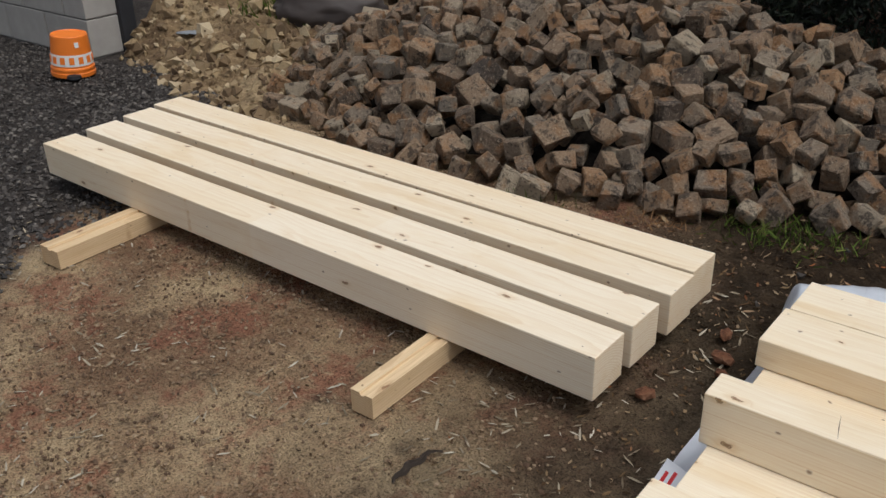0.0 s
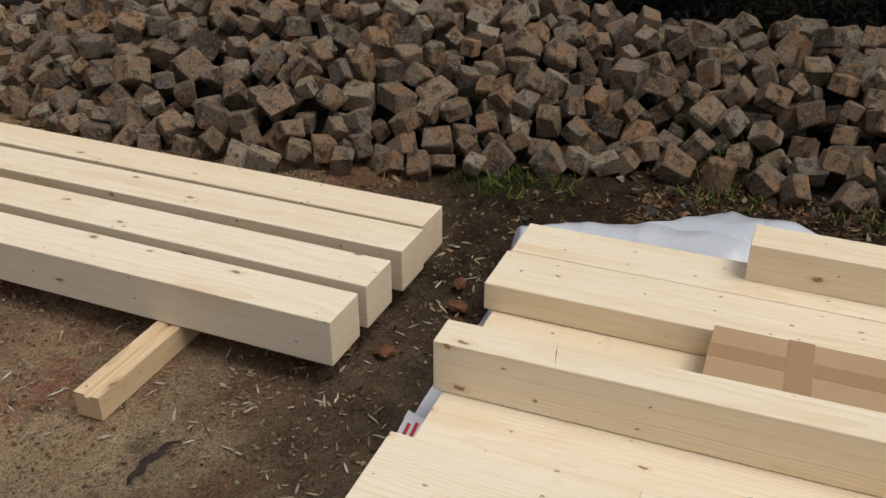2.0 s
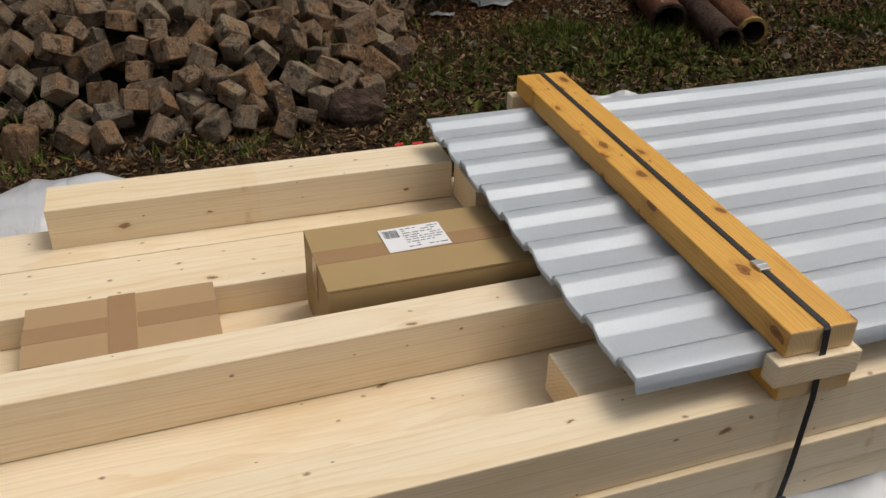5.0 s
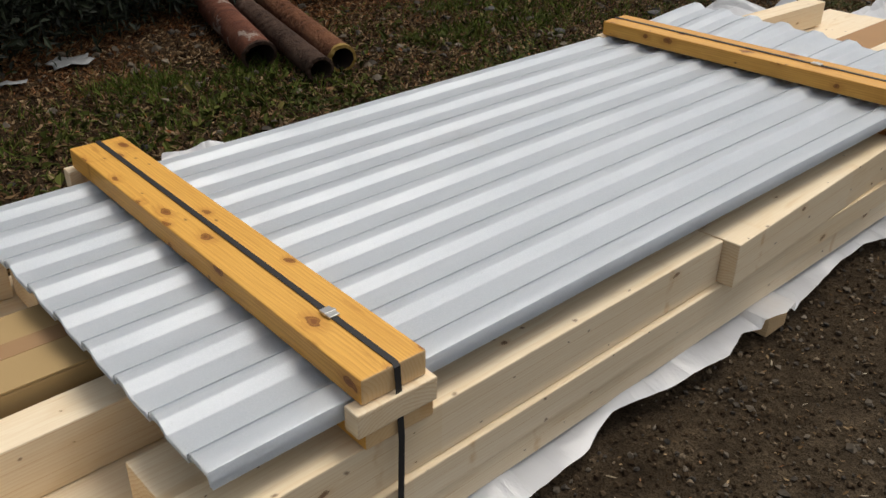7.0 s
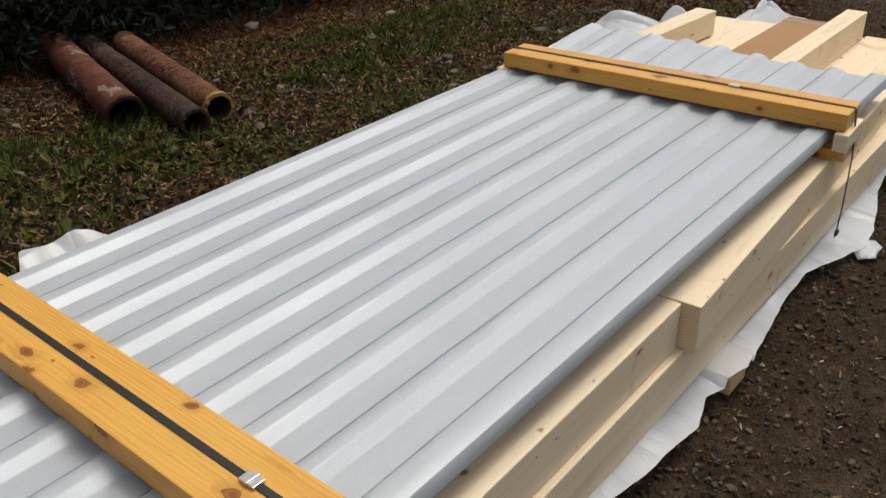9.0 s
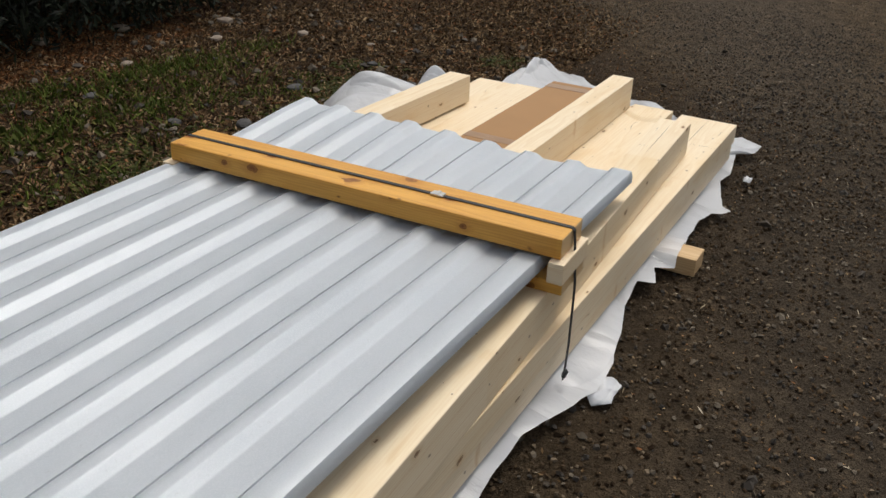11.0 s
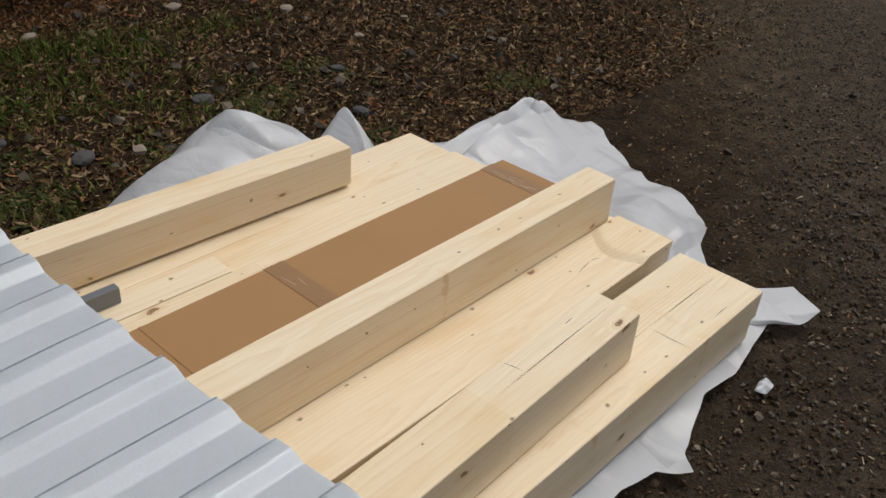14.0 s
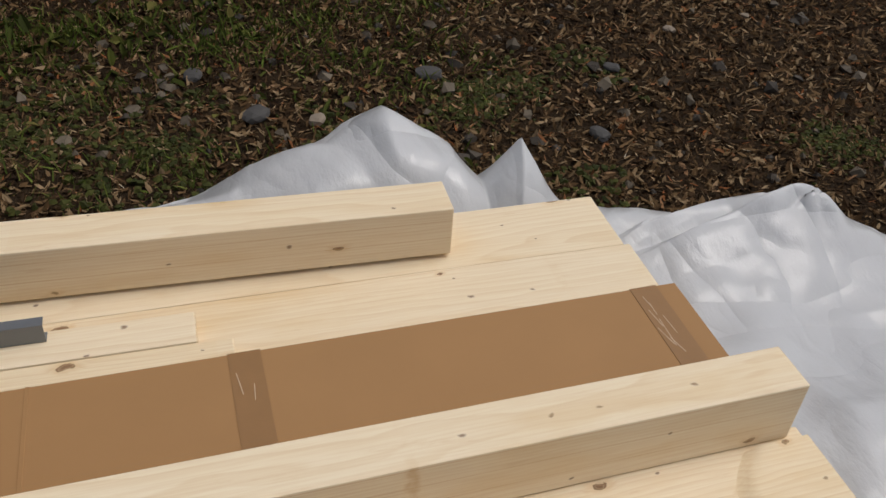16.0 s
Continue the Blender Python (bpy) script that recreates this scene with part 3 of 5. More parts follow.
def angle_strip():
    """A painted channel: dark web to the front, pale top flange."""
    bm = box(-0.75, 0.75, 0, 0.0025, 0.0, 0.038, 0.0006)
    box(-0.75, 0.75, 0.0025, 0.022, 0.0355, 0.038, 0.0006, bm)
    box(-0.75, 0.75, 0.0025, 0.022, 0.0, 0.0025, 0.0006, bm)
    ob = link("metal_channel", bm, ANGLE)
    ob.matrix_world = Matrix.Translation((3.157, 1.781, 0.2545)) @ Matrix.Rotation(radians(-0.6), 4, "Z")
    tagged(ob, "dark grey metal channel sticking out from under the sheets", "metal channel")


def raised_end(owner):
    """The plank's end, left thicker, rising from the face in a rounded shoulder."""
    l = max(v.co.x for v in owner.data.vertices)
    top = max(v.co.z for v in owner.data.vertices)
    nx, ny = 110, 12
    bm = bmesh.new()
    rows = []
    for i in range(nx + 1):
        x = l + 0.0006 - 0.36 * (1 - i / nx)
        row = []
        for j in range(ny + 1):
            v = j / ny
            s = min(1.0, max(0.0, (x - (l - 0.15 - 0.05 * math.sin(math.pi * v) + 0.02 * v)) / 0.045))
            z = top - 0.0015 + 0.0125 * s * s * (3 - 2 * s)
            row.append(bm.verts.new((x, -0.0008 + 0.172 * v, z)))
        rows.append(row)
    for r0, r1 in zip(rows, rows[1:]):
        for j in range(ny):
            bm.faces.new((r0[j], r1[j], r1[j + 1], r0[j + 1]))
    rim = [e for e in bm.edges if e.is_boundary]
    low = bmesh.ops.extrude_edge_only(bm, edges=rim)
    for v in low["geom"]:
        if isinstance(v, bmesh.types.BMVert):
            v.co.z = top - 0.007
    bmesh.ops.recalc_face_normals(bm, faces=bm.faces[:])
    for e in bm.edges:
        e.smooth = e.calc_face_angle(0.0) < 0.6
    part("raised_end", bm, SPRUCE, owner, "thicker plank end with a rounded shoulder", True)


raised_end(wide)
angle_strip()
cracks(long_beam, [(-2.655, 0.003, -2.672, 0.089)])
cracks(wide, [(2.62, 0.085, 2.70, 0.10), (2.70, 0.10, 2.73, 0.088)])
cracks(outer, [(2.59, 0.002, 2.585, 0.112), (2.585, 0.113, 2.90, 0.112), (2.74, 0.03, 2.80, 0.03), (2.3, 0.114, 2.585, 0.114)])
cracks(skew, [(0.88, 0.112, 0.89, 0.062), (0.80, 0.058, 1.2, 0.06), (1.06, 0.09, 1.10, 0.092)])


# ---- cartons ----
def carton(name, x0, x1, y0, y1, z0, z1, material, label, turn=0.0, slit=True):
    root = new(name)
    root.matrix_world = Matrix.Translation(((x0 + x1) / 2, (y0 + y1) / 2, z0)) @ Matrix.Rotation(radians(turn), 4, "Z")
    lx, ly, h = (x1 - x0) / 2, (y1 - y0) / 2, z1 - z0
    part("body", box(-lx, lx, -ly, ly, 0, h - 0.006, 0.004), material, root)
    if slit:
        # two closed flaps with the slit between them
        part("flap", box(-lx, lx, -ly, -0.0012, h - 0.0055, h, 0.0015), material, root)
        part("flap", box(-lx, lx, 0.0012, ly, h - 0.0055, h - 0.0006, 0.0015), material, root)
    else:
        part("flap", box(-lx, lx, -ly, ly, h - 0.0055, h, 0.0015), material, root)
    return tagged(root, label, "carton"), lx, ly, h


small, lx, ly, h = carton("carton", -0.207, 0.182, 1.463, 1.671, 0.158, 0.254, CARD, "flat brown cardboard carton taped crosswise", -0.6)
part("tape", box(-0.028, 0.028, -ly - 0.001, ly + 0.001, h - 0.001, h + 0.0012, 0), TAPE_CLEAR, small, "brown parcel tape")
part("tape", box(-lx - 0.001, -0.03, -0.027, 0.027, h - 0.001, h + 0.0008, 0), TAPE_CLEAR, small, "brown parcel tape")
part("tape", box(0.03, lx + 0.001, -0.027, 0.027, h - 0.001, h + 0.0008, 0), TAPE_CLEAR, small, "brown parcel tape")

large, lx, ly, h = carton("carton", 0.391, 0.862, 1.402, 1.657, 0.158, 0.356, CARD_OLIVE, "brown cardboard carton with a white address label", -0.3)
part("tape", box(-lx - 0.001, lx + 0.001, -0.026, 0.026, h - 0.001, h + 0.0009, 0), TAPE_CLEAR, large, "brown parcel tape")
part("tape", box(-lx - 0.0012, -lx + 0.001, -0.024, 0.024, h - 0.09, h, 0), TAPE_CLEAR, large, "brown parcel tape")
label_at = (-0.006, 0.026)
lab = part("address_label", box(-0.071, 0.071, -0.049, 0.049, h + 0.0012, h + 0.0022, 0), PAPER, large, "white paper shipping label")
lab.matrix_parent_inverse = Matrix.Identity(4)
lab.matrix_basis = Matrix.Translation((*label_at, 0)) @ Matrix.Rotation(radians(1.5), 4, "Z")
bm = bmesh.new()
for k in range(9):
    box(-0.064 + k * 0.0038, -0.064 + k * 0.0038 + (0.0026 if k % 3 else 0.0014), 0.008, 0.040, h + 0.0022, h + 0.0026, 0, bm)
part("barcode", bm, INK, lab, "printed bars")
bm = bmesh.new()
rng = random.Random(4)
for row in range(9):
    x = -0.022
    while x < 0.062:
        l = rng.uniform(0.006, 0.02)
        if rng.random() < 0.75:
            box(x, min(x + l, 0.066), 0.038 - row * 0.0095, 0.0405 - row * 0.0095, h + 0.0022, h + 0.0026, 0, bm)
        x += l + 0.004
part("print_lines", bm, INK, lab, "unreadable printed lines")

flat, lx, ly, h = carton("carton", 3.45, 5.042, 1.455, 1.667, 0.158, 0.262, CARD_DARK, "long flat brown cardboard carton between the beams", 0.35, False)
for tx in (-0.55, -0.05, 0.70):
    part("tape", box(tx, tx + 0.055, -ly - 0.001, ly + 0.001, h - 0.001, h + 0.001, 0), TAPE, flat, "shiny brown parcel tape")
# fine tape wrinkles, in a pale colour that paints the glare on them
crink = random.Random(8)
for k in range(9):
    x, y = (0.712 if k < 7 else -0.045) + crink.uniform(0, 0.03), crink.uniform(-ly * 0.8, ly * 0.5)
    ob = part("wrinkle_glint", box(0, 0.0016, 0, crink.uniform(0.03, 0.07), h, h + 0.0014, 0.0004), GLINT, flat, "raised wrinkle of the tape, its glint painted pale")
    ob.matrix_basis = Matrix.Translation((x, y, 0)) @ Matrix.Rotation(radians(crink.uniform(-6, 14)), 4, "Z")
part("crease", box(-0.365, -0.358, -ly, ly, h - 0.002, h + 0.0013, 0.0006), CARD_DARK, flat, "folded crease")

# ---- bundle of trapezoidal sheets ----
SX0, SX1, SY0, SY1 = 0.803, 3.81, 0.903, 2.033


def sheet_profile():
    """Across the sheet: flat crowns 15 mm high at a pitch of 137 mm, wide plain valleys, turned-down front edge."""
    pitch, crown, rise, hgt = 0.1365, 0.036, 0.025, 0.0135
    fall = 0.010
    steps = (0.08, 0.2, 0.8, 0.92, 1.0)
    ease = lambda t: t * t * (3 - 2 * t) * 0.25 + 0.75 * t
    pts = [(0.0, -0.004), (0.003, 0.006), (0.006, hgt - 0.001), (0.008, hgt)]
    for k in range(9):
        y = 0.004 + k * pitch
        if k:
            pts += [(y - 0.004, 0.0), (y, 0.0)]
            pts += [(y + rise * t, hgt * ease(t)) for t in steps]
        pts += [(y + rise + crown * t, hgt + 0.0005) for t in (0.1, 0.5, 0.84)]
        if k < 8:
            # a fine bead groove along the back edge of the crown
            pts += [(y + rise + crown - v, hgt - w) for v, w in ((0.0050, 0.0), (0.0044, 0.0035), (0.0016, 0.0035), (0.0010, 0.0))]
            pts += [(y + rise + crown + fall * t, hgt * (1 - ease(t))) for t in (0.0,) + steps]
            pts += [(y + rise + crown + fall + v, 0.0) for v in (0.004, 0.03)]
    pts += [(pts[-1][0] + 0.004, hgt - 0.004), (pts[-1][0] + 0.006, 0.004)]
    s = (SY1 - SY0) / pts[-1][0]
    return [(a * s, b) for a, b in pts]


PROFILE = sheet_profile()


def trapezoid_sheet(dx, dy, z, label):
    bm = bmesh.new()
    n = 36
    rows = []
    for i in range(n + 1):
        row = []
        for a, b in PROFILE:
            # the far end is cut slightly askew and springs up towards the back, past the last clamp
            back = min(1.0, max(0.0, (a - 0.05) / 0.7))
            x = SX0 + dx + (SX1 - 0.07 * back - SX0) * i / n
            free = min(1.0, max(0.0, (x - 3.25) / 0.5))
            lift = 0.032 * free * free * (3 - 2 * free) * min(1.0, max(0.0, (a - 0.30) / 0.42))
            row.append(bm.verts.new((x, SY0 + dy + a, z + b + lift + 0.0011 * math.sin(2.3 * x + 4.0 * a) * math.cos(1.4 * x - 6.0 * a))))
        rows.append(row)
    for r0, r1 in zip(rows, rows[1:]):
        for i in range(len(PROFILE) - 1):
            bm.faces.new((r0[i], r1[i], r1[i + 1], r0[i + 1]))
    geom = bmesh.ops.solidify(bm, geom=bm.faces[:], thickness=0.0012)
    bmesh.ops.recalc_face_normals(bm, faces=bm.faces[:])
    for e in bm.edges:
        e.smooth = e.calc_face_angle(0.0) < 0.6
    return tagged(link("roof_sheet", bm, SHEET, smooth=True), label, "roof sheet", "bundled roof sheets")


SHEET_Z = 0.4085
for k in range(6):
    trapezoid_sheet(random.uniform(-0.003, 0.003) if k < 5 else 0, 0, SHEET_Z - 0.0032 * (5 - k),
                    "pale galvanised trapezoidal roof sheet, top of the bundle" if k == 5 else "pale galvanised trapezoidal roof sheet within the bundle")


# ---- cross timbers, blocks and straps round the sheets ----
def cross_timber(x, y0, y1, w, z0, z1, turn, label, material=HONEY, name="cross_timber"):
    l = (y1 - y0) / 2
    bm = box(-l, l, -w / 2, w / 2, 0, z1 - z0, 0.004)
    ob = link(name, bm, material)
    ob.matrix_world = Matrix.Translation((x, (y0 + y1) / 2, z0)) @ Matrix.Rotation(radians(90 + turn), 4, "Z")
    return tagged(ob, label, name.replace("_", " "), "timbers clamping the sheets")


def strap(x_of, y0, y1, ztop, zbot, clip_y, label):
    """A flat band over the cross timber, down both ends of the stack."""
    w = 0.0066
    path = [(2.06, zbot), (y1 + 0.012, 0.20), (y1 + 0.004, 0.30), (y1 + 0.002, ztop - 0.004), (y1 - 0.004, ztop + 0.0015), ((y0 + y1) / 2, ztop + 0.0025), (y0 + 0.004, ztop + 0.0015), (y0 - 0.0025, ztop - 0.004),
            (y0 - 0.010, ztop - 0.06), (y0 - 0.020, 0.335), (y0 - 0.022, 0.26), (y0 - 0.024, 0.17), (y0 - 0.022, zbot)]
    root = new("strap")
    bm = bmesh.new()
    rows = []
    for k, (y, z) in enumerate(path):
        a, b = Vector(path[max(k - 1, 0)]), Vector(path[min(k + 1, len(path) - 1)])
        t = (b - a).normalized()
        n = Vector((t.y, -t.x)) * 0.0007
        drift = 0.018 * max(0.0, (ztop - z)) / 0.4 * (1 if k > 6 else 0)
        rows.append([bm.verts.new((x_of(y) + s * w - drift, y + q * n.x, z + q * n.y)) for s, q in ((-1, -1), (1, -1), (1, 1), (-1, 1))])
    for r0, r1 in zip(rows, rows[1:]):
        for i in range(4):
            bm.faces.new((r0[i], r0[(i + 1) % 4], r1[(i + 1) % 4], r1[i]))
    bm.faces.new(rows[0]), bm.faces.new(rows[-1][::-1])
    bmesh.ops.recalc_face_normals(bm, faces=bm.faces[:])
    part("band", bm, STRAP, root)
    tie = bmesh.new()
    bmesh.ops.create_icosphere(tie, subdivisions=2, radius=1.0)
    for v in tie.verts:
        v.co *= 1 + 0.25 * cloud(v.co, 1.7, 2, 3.0)
        v.co = Vector((x_of(y0) - 0.017 + 0.016 * v.co.x, y0 - 0.024 + 0.006 * v.co.y, 0.088 + 0.012 * v.co.z))
    part("tied_end", tie, STRAP, root, "", True)
    bm = box(x_of(clip_y) - 0.0115, x_of(clip_y) + 0.0115, clip_y - 0.017, clip_y + 0.017, ztop + 0.0015, ztop + 0.0065, 0.0012)
    box(x_of(clip_y) - 0.013, x_of(clip_y) + 0.013, clip_y - 0.004, clip_y + 0.004, ztop + 0.003, ztop + 0.0085, 0.001, bm)
    part("clip", bm, STEEL, root, "crimped bright steel clip")
    return tagged(root, label, "strap", "straps round the stack")


def sheet_clamp(xc, y0, y1, turn, z1, clip_y):
    slope = -math.tan(radians(turn))
    mid = (y0 + y1) / 2
    x_of = lambda y: xc + (y - mid) * slope
    cross_timber(xc, y0, y1, 0.139, z1 - 0.052, z1, turn, "yellow treated timber with brown knots strapped over the sheets")
    cross_timber(xc + 0.002, y0 - 0.012, y1 - 0.01, 0.15, 0.3375, 0.3715, turn, "yellow treated timber under the roof sheets")
    for yy, s in ((y0, 1), (y1, -1)):
        ob = cross_timber(x_of(yy) - 0.004, min(yy - s * 0.016, yy + s * 0.024), max(yy - s * 0.016, yy + s * 0.024), 0.172, 0.3725, z1 - 0.0535, turn, "pale spruce block beside the sheet edge", SPRUCE, "spacer_block")
    strap(lambda y: x_of(y) + 0.004, y0, y1, z1, 0.07, clip_y, "black packing strap with a steel clip")


sheet_clamp(1.156, 0.874, 2.130, -1.5, 0.4765, 1.07)
sheet_clamp(3.217, 0.860, 2.030, 2.2, 0.4800, 1.22)


# ---- white film under the stack ----
FOLDS = [(0.3, 3.1, 0.75), (1.2, 2.3, 0.8), (2.1, 4.6, 0.45), (2.8, 6.7, 0.22), (0.8, 9.9, 0.07)]


def build_film():
    """A loose sheet laid under the stack, its border spread and crumpled on the ground."""
    front = [(-0.79, 0.84), (0.0, 0.80), (0.4, 0.785), (1.0, 0.785), (1.35, 0.795), (1.63, 0.81), (1.68, 0.83), (1.75, 0.845), (1.9, 0.825), (2.08, 0.80), (2.16, 0.788), (2.27, 0.825), (2.42, 0.79), (2.54, 0.81), (2.83, 0.84), (3.0, 0.845), (3.14, 0.80), (3.28, 0.765), (3.41, 0.775), (3.55, 0.80), (3.70, 0.84),
             (3.86, 0.855), (3.90, 0.805), (3.99, 0.845), (4.05, 0.79), (4.22, 0.81), (4.44, 0.822), (4.54, 0.80), (4.595, 0.745), (4.63, 0.785), (4.69, 0.81), (4.81, 0.845), (4.95, 0.835), (5.06, 0.85)]
    rim = [(min(max(x, -0.70), 5.0), 0.93, x, y, 0.0) for x, y in front]
    rim += [(5.02, 0.95, 5.20, 0.875, 0.01), (5.03, 0.98, 5.27, 0.82, 0.02), (5.03, 1.00, 5.36, 0.805, 0.02), (5.03, 1.04, 5.40, 0.90, 0.03), (5.03, 1.06, 5.33, 0.95, 0.03), (5.03, 1.08, 5.22, 1.03, 0.01), (5.05, 1.16, 5.41, 1.19, 0.02), (5.05, 1.2, 5.51, 1.225, 0.04),
            (5.0, 1.3, 5.575, 1.31, 0.05), (5.0, 1.4, 5.63, 1.43, 0.05), (5.0, 1.5, 5.62, 1.51, 0.03), (5.0, 1.7, 5.765, 1.71, 0.03), (5.0, 1.85, 5.84, 1.90, 0.06), (5.0, 1.92, 5.70, 2.02, 0.10), (4.98, 1.95, 5.62, 2.02, 0.06), (4.97, 1.98, 5.58, 2.10, 0.08), (4.95, 2.0, 5.37, 2.09, 0.05),
            (4.93, 2.0, 5.22, 2.17, 0.06), (4.90, 2.0, 5.08, 2.22, 0.07), (4.87, 2.0, 4.965, 2.35, 0.225), (4.82, 2.0, 4.86, 2.36, 0.10), (4.76, 2.0, 4.80, 2.50, 0.15), (4.62, 2.0, 4.65, 2.58, 0.205), (4.47, 2.0, 4.48, 2.55, 0.17), (4.28, 2.0, 4.28, 2.46, 0.10), (4.05, 2.0, 4.05, 2.38, 0.08), (3.7, 2.0, 3.7, 2.20, 0.02),
            (2.6, 1.98, 2.6, 2.10, 0.0), (2.0, 1.98, 2.0, 2.16, 0.03), (1.80, 1.98, 1.78, 2.28, -0.18), (1.68, 1.98, 1.68, 2.41, -0.205), (1.5, 1.98, 1.48, 2.44, -0.205), (1.25, 1.98, 1.25, 2.12, 0.03), (0.7, 1.98, 0.7, 2.20, 0.01), (0.15, 1.98, 0.14, 2.46, 0.13), (-0.23, 1.98, -0.24, 2.56, 0.17), (-0.5, 1.98, -0.50, 2.40, 0.14), (-0.62, 1.98, -0.66, 2.34, 0.14),
            (-0.74, 1.98, -0.87, 2.20, 0.13), (-0.74, 1.8, -0.82, 1.85, 0.0), (-0.72, 1.3, -0.84, 1.3, 0.0), (-0.72, 1.0, -0.82, 0.98, 0.0)]
    a = np.array(rim + rim[:1])
    d = np.r_[0, np.cumsum(np.hypot(np.diff(a[:, 2]), np.diff(a[:, 3])) + 0.05)]
    u = np.linspace(0, d[-1], 1900)
    c = np.stack([np.interp(u, d, a[:, k]) for k in range(5)], 1)
    rows = 44
    verts, faces = [], []
    for i in range(len(u)):
        xi, yi, xo, yo, b = c[i]
        jag = 1.0 + 0.045 * cloud((xo, yo), 3.5, 3, 2.0) + (0.018 if math.hypot(xo - xi, yo - yi) < 0.3 else 0.008) * cloud((xo, yo), 16.0, 3, 5.0)
        for j in range(rows + 1):
            v = j / rows
            e = v * jag
            x, y = xi + (xo - xi) * e, yi + (yo - yi) * e
            r = math.hypot(xo - xi, yo - yi)
            fall = max(0.0, 1.0 - v * r / max(0.16, 0.55 * r))
            z = 0.040 * min(1.0, fall) + 0.022
            if b >= 0:
                z += b * (math.sin(min(1.0, v ** 1.25) * math.pi) + 0.25 * v ** 3)
            else:
                z -= b * v ** 1.5
            # the pinched knot of film past the stack's end
            kx, ky = x - 5.60, y - 1.99
            kd = math.hypot(kx, ky)
            z += math.exp(-(kd / 0.13) ** 2) * (0.04 + 0.035 * abs(math.sin(2.5 * math.atan2(ky, kx) + 0.6)))
            amp = min(1.0, v * 3.0) * (0.02 + 0.12 * min(r, 0.5))
            f = 1.0 - 2.0 * abs(cloud((x + 0.1 * cloud((x, y), 3.0, 2), y, 0.2), 2.2, 2, 1.0))
            wx, wy = x + 0.05 * cloud((x, y), 2.5, 2, 3.0), y + 0.05 * cloud((x, y), 2.5, 2, 8.0)
            fold = 0.0
            for n, (ang, freq, size) in enumerate(FOLDS):
                t = (wx * math.cos(ang) + wy * math.sin(ang)) * freq + 0.37 * n
                tri = abs((t % 1.0) - 0.5) * 2.0
                fold += size * tri * max(0.0, 0.35 + 1.3 * cloud((x, y), 1.9, 2, 11.0 + 5 * n))
            # pleats that run out from under the stack, drifting as they go
            pleat = 0.0
            for freq, size, seed in ((1.7, 0.50, 4.0), (4.3, 0.22, 7.0), (9.0, 0.05, 13.0)):
                t = u[i] * freq + 0.9 * cloud((x, y), 2.6, 2, seed)
                pleat += size * (abs((t % 1.0) - 0.5) * 2.0) ** 1.4 * (0.4 + 0.6 * v)
            z += amp * (0.03 * f + 0.55 * fold + 0.34 * pleat)
            for bx, by in ((4.13, 0.735), (2.42, 0.78)):
                if abs(x - bx) < 0.075 and y > by + 0.005:
                    z = max(z, 0.068)
            verts.append((x + 0.02 * amp * cloud((x, y), 9.0), y, max(z, ground_z(x, y) + 0.004)))
    w, n = rows + 1, len(u)
    for i in range(n - 1):
        for j in range(rows):
            faces.append((i * w + j, (i + 1) * w + j, (i + 1) * w + j + 1, i * w + j + 1))
    me = raw("film", verts, faces, FILM, True)
    tagged(new("plastic_film", me), "crumpled white plastic film spread under the stack", "plastic film")


build_film()


def scrap(x, y, r, seed, z=0.012, material=FILM, label="torn scrap of white plastic film on gravel"):
    bm = bmesh.new()
    rng = random.Random(seed)
    ring = []
    c = bm.verts.new((0, 0, 0.018))
    for k in range(11):
        t = 2 * math.pi * k / 11
        q = r * rng.uniform(0.55, 1.15)
        ring.append(bm.verts.new((q * math.cos(t), 0.65 * q * math.sin(t), rng.uniform(0.002, 0.02))))
    for k in range(11):
        bm.faces.new((c, ring[k], ring[(k + 1) % 11]))
    bmesh.ops.subdivide_edges(bm, edges=bm.edges[:], cuts=2, use_grid_fill=True)
    for v in bm.verts:
        v.co.z += 0.006 * cloud(v.co + Vector((seed, 0, 0)), 40.0, 2)
    bmesh.ops.solidify(bm, geom=bm.faces[:], thickness=0.0008)
    ob = link("film_scrap", bm, material, smooth=True)
    ob.location = (x, y, z)
    tagged(ob, label, "film scrap", "film scraps")


scrap(4.99, 0.775, 0.035, 3)
scrap(3.30, 0.745, 0.065, 5)


def sticker():
    root = new("delivery_note")
    part("sheet", box(-0.055, 0.055, -0.04, 0.04, 0, 0.0015, 0), PAPER, root)
    bm = bmesh.new()
    for k, (a, b) in enumerate(((-0.045, 0.03), (-0.04, 0.04), (-0.045, 0.0))):
        box(a, b, 0.018 - k * 0.018, 0.027 - k * 0.018, 0.0015, 0.002, 0, bm)
    part("print", bm, RED, root, "red printed bars")
    root.matrix_world = pose(-0.80, 1.245, 0.055, 8, -48, 70)
    tagged(root, "white slip with red print stuck to the film", "paper slip")


sticker()
for k, (x, y) in enumerate(((0.79, 2.058), (0.735, 2.063))):
    bm = box(-0.012 - 0.006 * (1 - k), 0.012, -0.006, 0.006, 0, 0.003, 0.001)
    ob = link("red_tape", bm, RED)
    ob.matrix_world = pose(x, y, 0.3402, 0, 0, 15 * k)
    tagged(ob, "scrap of red tape on the beam", "tape scrap")

# ---- heap of stone setts ----
pile_front = lerp_table([(-4.6, 3.9), (-4.05, 3.15), (-3.80, 2.76), (-2.77, 2.56), (-1.94, 2.55), (-1.28, 2.82), (-0.6, 3.13), (0.1, 3.05), (0.62, 3.00), (1.0, 3.30), (1.25, 3.7), (1.5, 4.6)])
